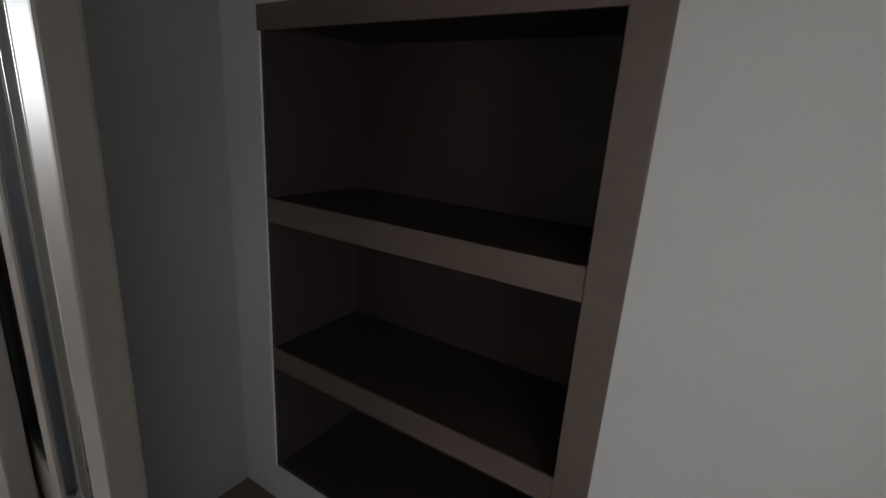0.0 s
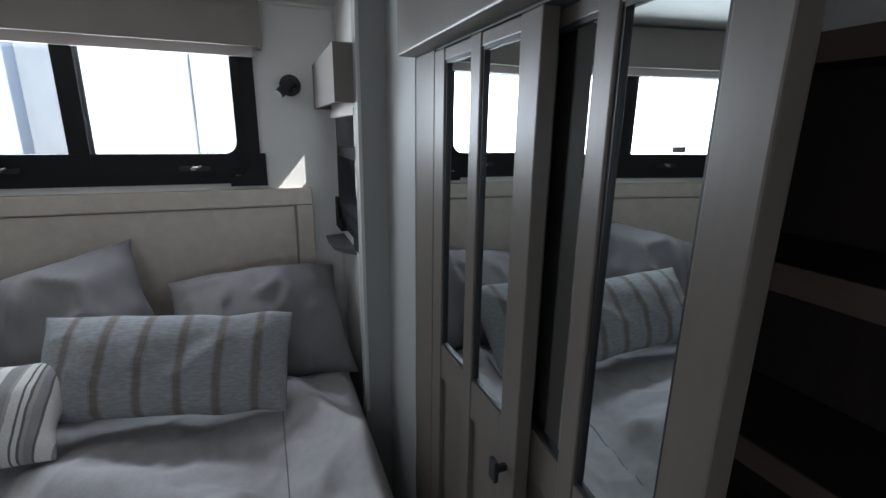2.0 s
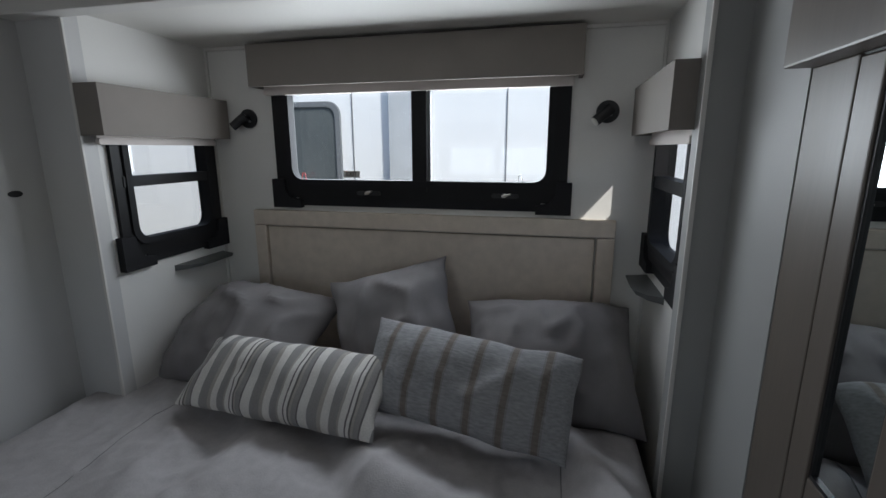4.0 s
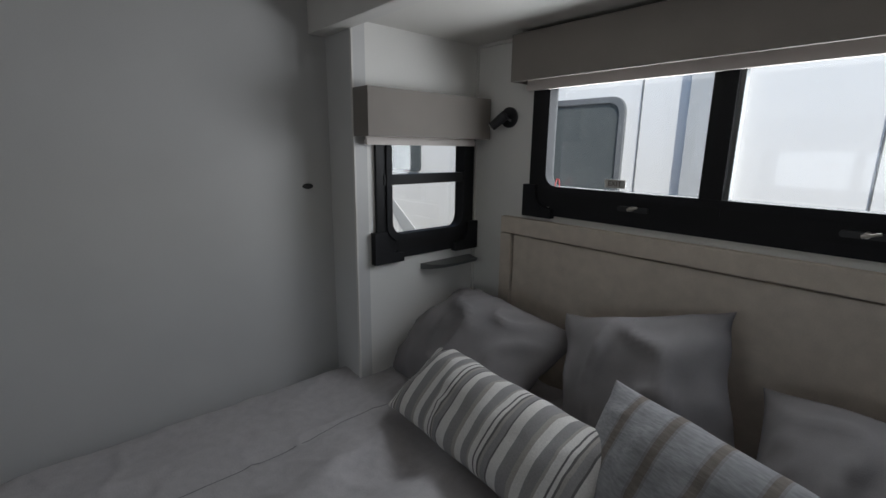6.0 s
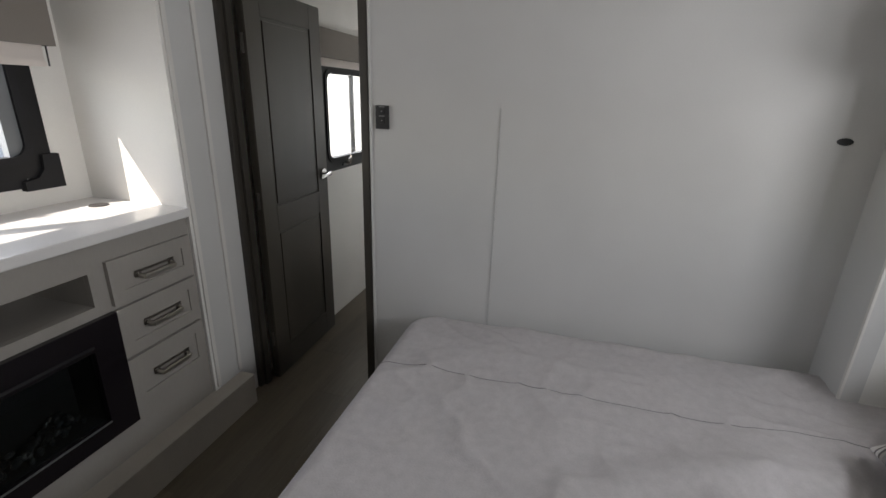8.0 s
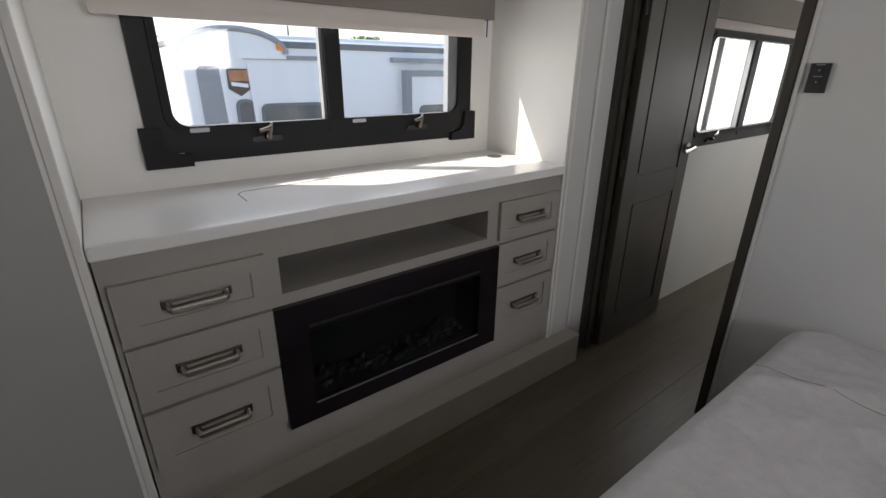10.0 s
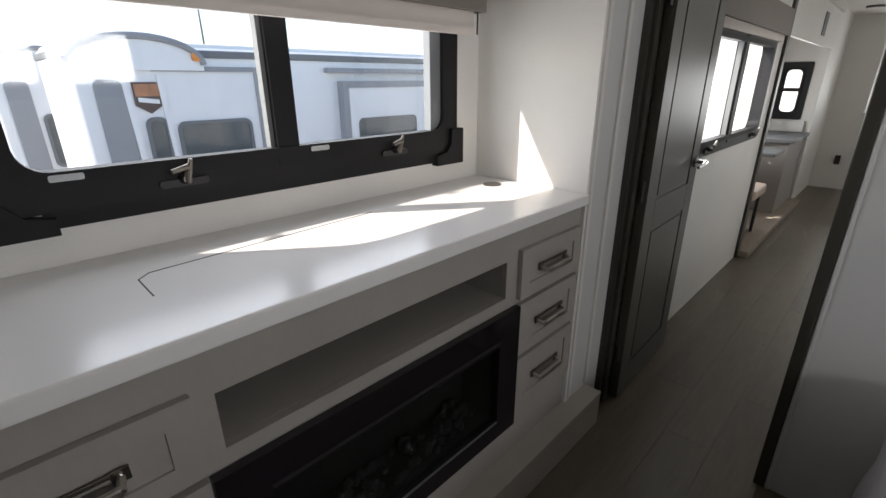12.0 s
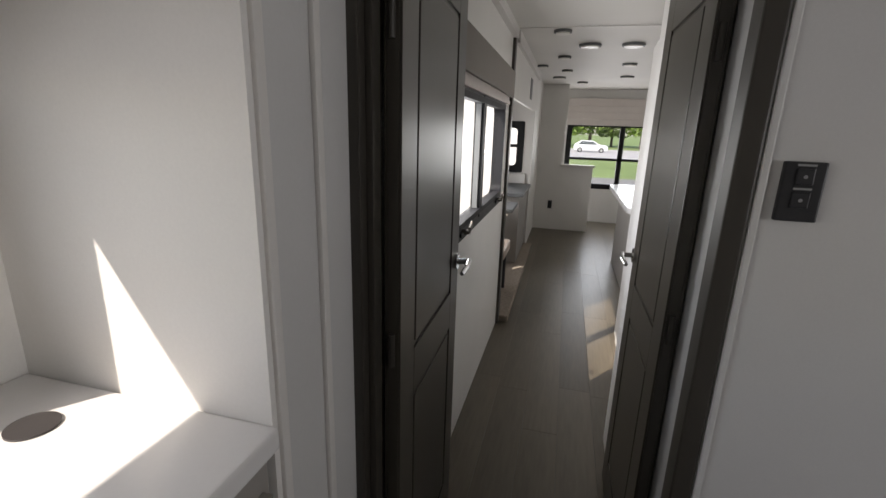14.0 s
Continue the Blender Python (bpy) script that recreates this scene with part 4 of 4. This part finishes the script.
# dinette slide-out
structure("wall_slide_fascia", box(-7.2, -4.72, HS - 0.02, HS + 0.01, 1.72, CZ), WALL, "pale fascia over the dinette slide-out", "wall")
structure("wall_slide_back", wall_with_holes("y", -1.48, -0.05, -7.2, -4.64, 0.0, CZ, [(-6.38, -4.82, 0.95, 1.55)]), WALL, "pale back wall of the slide-out with a window", "wall")
structure("wall_slide_end", wall_with_holes("x", -7.2, -0.05, -1.8, HS, 0.0, CZ, [(-1.25, -0.98, 0.98, 1.58)]), WALL, "pale end wall of the slide-out with a narrow window", "wall")
structure("wall_slide_end_near", box(-4.69, -4.64, -1.8, HS - 0.06, 0.0, CZ), WALL, "pale end wall of the slide-out", "wall")
structure("floor_slide", box(-7.2, -4.69, -1.48, HS + 0.09, 0.0, 0.055, 0.01), CARPET, "beige carpeted step of the slide-out", "floor")
window("window_6", south(-1.48), -6.40, -4.80, 0.94, 1.56, [-5.6], "wide black-framed dinette window", cover=False)
window("window_7", west(-7.2), -1.27, -0.95, 0.97, 1.60, [], "narrow black-framed window at the end of the slide-out", cover=False, rail=1.3)
ov = thing("overhead_vent", (-6.0, HS, 1.9), "dark slotted vent in the slide-out fascia", "vent")
part("grille", box(-6.35, -6.15, HS + 0.010, HS + 0.016, 1.80, 2.0, 0.003), GREYPLASTIC, ov)

sink = thing("kitchen_cabinet", (-6.6, -1.2, 0.055), "pale cabinet with a grey worktop in the slide-out", "cabinet")
part("body", box(-7.1, -6.2, -1.46, -0.86, 0.06, 0.80, 0.005), GREIGE, sink)
part("worktop", box(-7.13, -6.15, -1.47, -0.82, 0.80, 0.84, 0.008), GREYPLASTIC, sink)
part("backsplash", box(-7.19, -7.14, -1.46, -0.90, 0.84, 0.96, 0.004), WALL, sink)
part("tap", boxes([(-6.85, -6.83, -1.2, -1.18, 0.84, 1.10), (-6.85, -6.68, -1.2, -1.18, 1.08, 1.10)], 0.004), BLACKPLASTIC, sink)

table = thing("dinette_table", (-5.9, -1.2, 0.055), "grey-topped dinette table in the slide-out", "table")
part("tabletop", box(-6.05, -5.55, -1.44, -0.86, 0.73, 0.765, 0.01), GREYPLASTIC, table)
for x_ in (-5.98, -5.62):
    part("leg", cyl((x_, -1.2, 0.055), (x_, -1.2, 0.73), 0.035), CHROME, table)
bench = thing("dinette_bench", (-5.15, -1.2, 0.055), "tan vinyl dinette seat with chrome legs", "seat")
part("seat", box(-5.4, -4.95, -1.44, -0.84, 0.42, 0.52, 0.03, 3), TAN, bench)
part("backrest", box(-4.98, -4.86, -1.44, -0.90, 0.50, 0.95, 0.03, 3), TAN, bench)
for x_, y_ in ((-5.35, -0.88), (-5.0, -0.88), (-5.35, -1.40), (-5.0, -1.40)):
    part("leg", cyl((x_, y_, 0.055), (x_, y_, 0.43), 0.014), BLACKPLASTIC, bench)

# living end
structure("wall_living_partition", box(-8.56, -8.5, HS, -0.47, 0.0, CZ), WALL, "pale full-height partition at the end of the hall", "wall")
# added out of view to close a gap that let sun in
structure("wall_living_south", box(-9.46, -7.25, HS - 0.06, HS, 0.0, CZ), WALL, "unseen wall added to keep sun off the partition", "wall")
structure("wall_half", box(-8.56, -8.5, -0.47, -0.02, 0.0, 0.98), WALL, "low white wall beside the steps", "wall")
structure("trim_half_cap", box(-8.59, -8.46, -0.50, 0.0, 0.98, 1.01, 0.004), TRIM, "white cap on the low wall", "trim")
structure("wall_far", wall_with_holes("x", -9.4, -0.06, -2.2, 2.3, -0.4, CZ, [(-0.42, 0.9, 0.60, 1.62)]), WALL, "white rear wall with a tall window", "wall")
window("window_8", west(-9.4), -0.45, 0.93, 0.57, 1.66, [0.42], "black-framed rear window over grass and road", cover=False, rail=1.06)
rs = thing("roman_shade", (-9.38, 0.25, 1.6), "pale pleated shade gathered above the rear window", "window shade")
for i_ in range(4):
    part("fold", box(-9.38 + 0.004 * i_, -9.36 + 0.004 * i_, -0.46, 0.95, 1.60 + 0.10 * i_, 1.72 + 0.10 * i_, 0.006), SHADE, rs)
structure("wall_living_north", box(-9.46, -3.36, 1.3, 1.36, -0.1, CZ), WALL, "plain wall closing the living room", "wall")
structure("wall_living_cross", box(-3.42, -3.36, HN + 0.08, 1.3, 0.0, CZ), WALL, "plain wall between bathroom and kitchen", "wall")
isl = thing("kitchen_island", (-6.2, 0.6, 0.0), "kitchen island with a white rounded top", "kitchen island")
part("body", box(-6.9, -5.2, 0.22, 0.75, 0.0, 0.87, 0.01), GREIGE, isl)
part("worktop", slab(rounded(-7.0, -5.1, 0.10, 0.85, 0.12), 0.87, 0.91, lambda u, v, w: (u, v, w)), QUARTZ, isl)
fr = thing("pantry_cabinet", (-4.2, 0.4, 0.0), "tall white pantry cabinet beside the hall", "cabinet")
part("body", box(-4.6, -3.62, 0.06, 0.65, 0.0, 2.05, 0.004), WALL, fr)
part("door", box(-4.58, -4.12, 0.045, 0.06, 0.08, 2.02, 0.003), WALL, fr)
part("door", box(-4.10, -3.64, 0.045, 0.06, 0.08, 2.02, 0.003), WALL, fr)
ol = thing("wall_outlet", (-8.49, -0.60, 0.4), "small black outlet box low on the partition", "outlet")
part("plate", box(-8.5, -8.47, -0.63, -0.57, 0.33, 0.45, 0.004), BLACKPLASTIC, ol)


def downlight(x, y, r):
    l = thing("ceiling_light", (x, y, CZ), "round flush ceiling downlight with a white lens", "ceiling light", "hall ceiling lights")
    part("rim", slab([(x + r * math.cos(a * math.pi / 14), y + r * math.sin(a * math.pi / 14)) for a in range(28)], CZ - 0.018, CZ, lambda u, v, w: (u, v, w)), GREYPLASTIC, l)
    part("diffuser", slab([(x + 0.8 * r * math.cos(a * math.pi / 14), y + 0.8 * r * math.sin(a * math.pi / 14)) for a in range(28)], CZ - 0.026, CZ - 0.018, lambda u, v, w: (u, v, w)), LENS, l)


for x_, y_, r_ in ((-5.3, -0.32, 0.085), (-5.3, 0.0, 0.085), (-4.75, -0.52, 0.06), (-5.9, -0.52, 0.06), (-6.4, 0.1, 0.07), (-6.5, -0.75, 0.06), (-7.6, -0.6, 0.08), (-7.5, 0.2, 0.08), (-8.2, -0.3, 0.07), (-6.9, -0.5, 0.06)):
    downlight(x_, y_, r_)
structure("trim_ceiling_joint", box(-4.66, -4.64, HS + 0.04, 1.3, CZ - 0.006, CZ), TRIM, "white batten across the ceiling", "trim")

# ---- outside ----
GZ = -1.15
structure("ground", box(-400, 400, -400, 400, GZ - 0.1, GZ), GRASS, "mown grass reaching to the horizon", "ground")
structure("pavement", box(-30, 60, -80, 30, GZ, GZ + 0.02), LOT, "grey gravel sales lot", "pavement")
structure("road", box(-78, -52, -200, 200, GZ, GZ + 0.03), ROAD, "pale concrete road beyond the grass", "road")


def rv(name, x0, x1, y0, y1, face, windows, label, top=3.35):
    """A white travel trailer: shell, roof edge, windows, trim; face is the side turned to the room."""
    v = thing(name, ((x0 + x1) / 2, (y0 + y1) / 2, GZ), label, "travel trailer", "trailers on the lot")
    z0, z1 = GZ + 0.55, GZ + top
    part("body", box(x0, x1, y0, y1, z0, z1, 0.06, 3), GELCOAT, v)
    part("roof_edge", box(x0 - 0.02, x1 + 0.02, y0 - 0.03, y1 + 0.03, z1 - 0.12, z1 - 0.03, 0.02), RVTRIM, v, "grey roof gutter")
    part("roof", box(x0 + 0.05, x1 - 0.05, y0 + 0.05, y1 - 0.05, z1 - 0.04, z1 + 0.05, 0.03), GELCOAT, v)
    put = south(face) if face == y1 else north(face)
    part("skirt", slab([(x0 + 0.1, z0 + 0.02), (x1 - 0.1, z0 + 0.02), (x1 - 0.1, z0 + 0.35), (x0 + 0.1, z0 + 0.35)], 0.0, 0.012, put), RVGREY, v)
    for u0, u1, v0, v1 in windows:
        w = part("window", ring(rounded(u0, u1, v0, v1, 0.1), rounded(u0 + 0.04, u1 - 0.04, v0 + 0.04, v1 - 0.04, 0.08), 0.0, 0.03, put), RVTRIM, v)
        part("pane", slab(rounded(u0 + 0.04, u1 - 0.04, v0 + 0.04, v1 - 0.04, 0.08), 0.004, 0.014, put), RVGLASS, w)
    for x in (x0 + (x1 - x0) * 0.55, x0 + (x1 - x0) * 0.68):
        yy = face
        w = part("wheel", cyl((x, yy - 0.25, GZ + 0.36), (x, yy + 0.02, GZ + 0.36), 0.36, seg=28), BLACKPLASTIC, v)
        part("rim", cyl((x, yy - 0.2, GZ + 0.36), (x, yy + 0.03, GZ + 0.36), 0.2, seg=20), CHROME, w)
    return v, put


# trailers across the lot, seen through the dresser window
v1, put1 = rv("travel_trailer", -11.5, -1.28, -9.0, -6.6, -6.6, [(-3.17, -2.22, 0.15, 0.95), (-2.13, -1.88, 0.15, 1.02), (-4.12, -3.52, -0.1, 0.48)], "white travel trailer with grey trim and dark windows on the lot", top=2.97)
part("awning_rail", slab([(-8.2, 1.54), (-4.4, 1.54), (-4.4, 1.61), (-8.2, 1.61)], 0.0, 0.1, put1), RVGREY, v1)
sl = part("slide_out", slab([(-6.8, -0.3), (-4.72, -0.3), (-4.72, 1.32), (-6.8, 1.32)], 0.0, 0.15, put1), GELCOAT, v1)
part("slide_trim", ring([(-6.9, -0.4), (-4.62, -0.4), (-4.62, 1.42), (-6.9, 1.42)], [(-6.8, -0.3), (-4.72, -0.3), (-4.72, 1.32), (-6.8, 1.32)], 0.0, 0.17, put1), RVGREY, sl)
part("slide_window", slab(rounded(-6.15, -4.88, -0.05, 0.85, 0.1), 0.15, 0.162, put1), RVGLASS, sl)
part("side_trim", slab([(-3.36, -0.5), (-3.29, -0.5), (-3.29, 1.6), (-3.36, 1.6)], 0.0, 0.03, put1), RVGREY, v1)
part("upper_trim", slab([(-3.29, 1.54), (-2.05, 1.54), (-2.05, 1.60), (-3.29, 1.60)], 0.0, 0.03, put1), RVGREY, v1)
cap = bmesh.new()
arc = [(-1.95 + 0.7 * math.cos(math.pi * k / 16), 1.62 + 0.30 * math.sin(math.pi * k / 16)) for k in range(17)]
for (a0, b0), (a1, b1) in zip(arc, arc[1:]):
    add_cyl(cap, put1(a0, b0, 0.05), put1(a1, b1, 0.05), 0.04, seg=8)
part("arched_trim", cap, RVGREY, v1)
part("front_cap", slab([*arc, (-2.65, 1.55), (-1.25, 1.55)], -0.3, 0.04, put1), GELCOAT, v1)
part("marker_light", slab(rounded(-2.62, -2.52, 1.66, 1.76, 0.03, 3), 0.04, 0.08, put1), AMBER, v1, "amber marker light")
part("entry_door", slab(rounded(-1.74, -1.45, -0.4, 1.45, 0.08), 0.0, 0.03, put1), RVGREY, v1)
for a0, a1 in ((-1.84, -1.78), (-2.2, -2.15)):
    part("moulding", slab([(a0, -0.4), (a1, -0.4), (a1 + 0.06, 1.5), (a0 + 0.06, 1.5)], 0.0, 0.04, put1), GELCOAT, v1)
part("badge", slab([(-2.12, 1.42), (-1.82, 1.42), (-1.82, 1.16), (-1.97, 1.06), (-2.12, 1.16)], 0.0, 0.012, put1), BADGE, v1, "brown shield-shaped badge")
part("badge_face", slab([(-2.10, 1.40), (-1.84, 1.40), (-1.84, 1.26), (-2.10, 1.26)], 0.012, 0.016, put1), COPPER, v1, "copper-brown badge field")
part("badge_band", slab([(-2.08, 1.17), (-1.86, 1.20), (-1.86, 1.25), (-2.08, 1.22)], 0.012, 0.018, put1), GELCOAT, v1)
for east_, face_ in ((-0.75, -9.9), (-0.35, -13.2)):
    vb, putb = rv("travel_trailer", east_ - 9.5, east_, face_ - 2.4, face_, face_, [(east_ - 0.75, east_ - 0.50, 0.1, 0.95), (east_ - 1.9, east_ - 0.95, 0.15, 0.95)], "white travel trailer with arched front cap further back", top=2.97)
    bm = bmesh.new()
    arc_b = [(east_ - 0.67 + 0.7 * math.cos(math.pi * k / 16), 1.62 + 0.30 * math.sin(math.pi * k / 16)) for k in range(17)]
    for (a0, b0), (a1, b1) in zip(arc_b, arc_b[1:]):
        add_cyl(bm, putb(a0, b0, 0.05), putb(a1, b1, 0.05), 0.04, seg=8)
    part("arched_trim", bm, RVGREY, vb)
    part("front_cap", slab([*arc_b, (east_ - 1.37, 1.55), (east_ + 0.03, 1.55)], -0.3, 0.04, putb), GELCOAT, vb)
    part("marker_light", slab(rounded(east_ - 1.34, east_ - 1.24, 1.66, 1.76, 0.03, 3), 0.04, 0.08, putb), AMBER, vb, "amber marker light")
    part("entry_door", slab(rounded(east_ - 0.44, east_ - 0.15, -0.4, 1.45, 0.08), 0.0, 0.03, putb), RVGREY, vb)
for x_, y_, h_ in ((-9.0, -24.0, 6.2), (-12.5, -26.0, 6.0)):
    lp = thing("street_lamp", (x_, y_, GZ), "thin dark lamp post beyond the trailers", "street lamp", "lot lamps")
    part("pole", cyl((x_, y_, GZ), (x_, y_, GZ + h_), 0.06, 0.04, 10), RVTRIM, lp)
    part("arm", box(x_ - 0.9, x_, y_ - 0.04, y_ + 0.04, GZ + h_ - 0.1, GZ + h_, 0.01), RVTRIM, lp)
v2, put2 = rv("travel_trailer", -9.0, 4.0, 3.75, 6.2, 3.75, [(-2.68, -1.98, 1.2, 1.92)], "white travel trailer standing close beside the bed window")
part("panel_joint", slab([(-0.675, -0.5), (-0.667, -0.5), (-0.667, 2.1), (-0.675, 2.1)], 0.0, 0.006, put2), RVTRIM, v2)
part("panel_joint", slab([(-1.885, -0.5), (-1.877, -0.5), (-1.877, 2.1), (-1.885, 2.1)], 0.0, 0.006, put2), RVTRIM, v2)
part("corner_rail", slab([(-1.56, -0.5), (-1.28, -0.5), (-1.28, 2.15), (-1.56, 2.15)], 0.0, 0.06, put2), RVPALE, v2)
part("side_decal", slab([(-5.05, 1.05), (-4.85, 1.05), (-4.35, 0.70), (-4.05, 0.45), (-4.35, 0.45), (-4.75, 0.82)], 0.0, 0.008, put2), RVPALE, v2, "pale grey swept decal")
part("side_decal", slab([(-5.1, 0.90), (-4.95, 0.86), (-4.55, 0.45), (-5.1, 0.45)], 0.0, 0.007, put2), RVGREY, v2, "grey swept decal")
part("window", slab(rounded(-5.3, -4.22, 1.31, 1.95, 0.06), 0.0, 0.02, put2), RVGLASS, v2)
rv("travel_trailer", -7.2, -6.0, 5.0, 9.0, 9.0, [], "white end of a trailer beyond the narrow window")
v3, put3 = rv("travel_trailer", -14.0, -10.2, -8.9, -6.4, -6.4, [(-12.5, -11.4, 0.2, 1.0)], "white travel trailer parked further along the lot")


def car(x, y):
    c = thing("car", (x, y, GZ), "white hatchback car parked beyond the road", "car")
    bm = slab([(-2.1, 0.35), (2.1, 0.35), (2.15, 0.75), (1.95, 0.95), (1.1, 1.02), (0.35, 1.5), (-1.2, 1.55), (-2.0, 1.05), (-2.15, 0.7)], -0.85, 0.85, lambda u, v, w: (x + w, y + u, GZ + v))
    part("body", bm, GELCOAT, c)
    part("side_window", slab([(-1.7, 1.02), (0.85, 1.02), (0.3, 1.42), (-1.15, 1.46)], 0.84, 0.87, lambda u, v, w: (x + w, y + u, GZ + v)), RVGLASS, c)
    for u in (-1.35, 1.35):
        w = part("wheel", cyl((x + 0.7, y + u, GZ + 0.33), (x + 0.9, y + u, GZ + 0.33), 0.33, seg=24), BLACKPLASTIC, c)
        part("rim", cyl((x + 0.85, y + u, GZ + 0.33), (x + 0.915, y + u, GZ + 0.33), 0.2, seg=16), CHROME, w)


car(-66, 2.5)


def tree(x, y, h, seed):
    t = thing("tree", (x, y, GZ), "leafy green tree beyond the road", "tree", "trees beyond the road")
    r = random.Random(seed)
    bm = cyl((x, y, GZ), (x, y, GZ + h * 0.55), 0.028 * h, 0.014 * h, 10)
    for i in range(5):
        a = r.uniform(0, 6.28)
        z = GZ + h * r.uniform(0.3, 0.5)
        add_cyl(bm, (x, y, z), (x + 0.22 * h * math.cos(a), y + 0.22 * h * math.sin(a), z + h * 0.22), 0.010 * h, 0.004 * h, 7)
    part("trunk", bm, BARK, t)
    verts, faces = [], []
    for i in range(1500):
        a, rr, z = r.uniform(0, 6.28), math.sqrt(r.random()) * 0.36 * h, r.uniform(0.2, 1.0)
        rr *= 0.55 + 0.6 * math.sin(min(1, z * 1.05) * 2.6) + 0.2 * math.sin(5 * a + seed)
        c = Vector((x + rr * math.cos(a), y + rr * math.sin(a), GZ + h * z))
        n = Vector((r.uniform(-1, 1), r.uniform(-1, 1), r.uniform(-1, 1))).normalized()
        u = n.orthogonal().normalized() * 0.035 * h * r.uniform(0.6, 1.3)
        v = n.cross(u) * 0.6
        k = len(verts)
        verts += [c - u, c - v, c + u, c + v]
        faces.append((k, k + 1, k + 2, k + 3))
    me = bpy.data.meshes.new("crown")
    me.from_pydata(verts, [], faces)
    me.materials.append(LEAF)
    ob = new("crown", me)
    ob.parent = t
    ob.matrix_parent_inverse = Matrix.Translation(-Vector(t.location))


for i_ in range(14):
    tree(-88 - 4 * (i_ % 3), -26 + 4.2 * i_, 10.5 + 1.5 * math.sin(i_ * 2.1), i_)
for i_, (x_, y_) in enumerate(((-70, -92), (-52, -96), (-30, -98), (3, -97), (20, -95))):
    tree(x_, y_, 8 + i_ % 2, 40 + i_)

# ---- floor planks ----
rnd = random.Random(11)
pm = {}
W = 0.178
row = 0
y_ = -0.86
while y_ < 1.1:
    x_ = -9.4 + rnd.uniform(-1.0, 0.0)
    while x_ < 0.6:
        L = 1.22
        a, b = max(x_, -9.4), min(x_ + L, 0.6)
        living = y_ + W < -0.1 or a < -3.5 or b > -2.1
        if b - a > 0.05 and (living or y_ < 0.0):
            key = round(b - a, 3)
            if key not in pm:
                bm = bmesh.new()
                add_box(bm, 0.0003, key - 0.0003, 0.0003, W - 0.0003, -0.006, 0.0, 0.0005, 1)
                me = bpy.data.meshes.new("plank")
                bm.to_mesh(me)
                bm.free()
                me.materials.append(PLANK)
                pm[key] = me
            ob = new("plank", pm[key])
            ob.location = (a, y_, 0)
            ob.parent = FLOOR
        x_ += L
    y_ += W
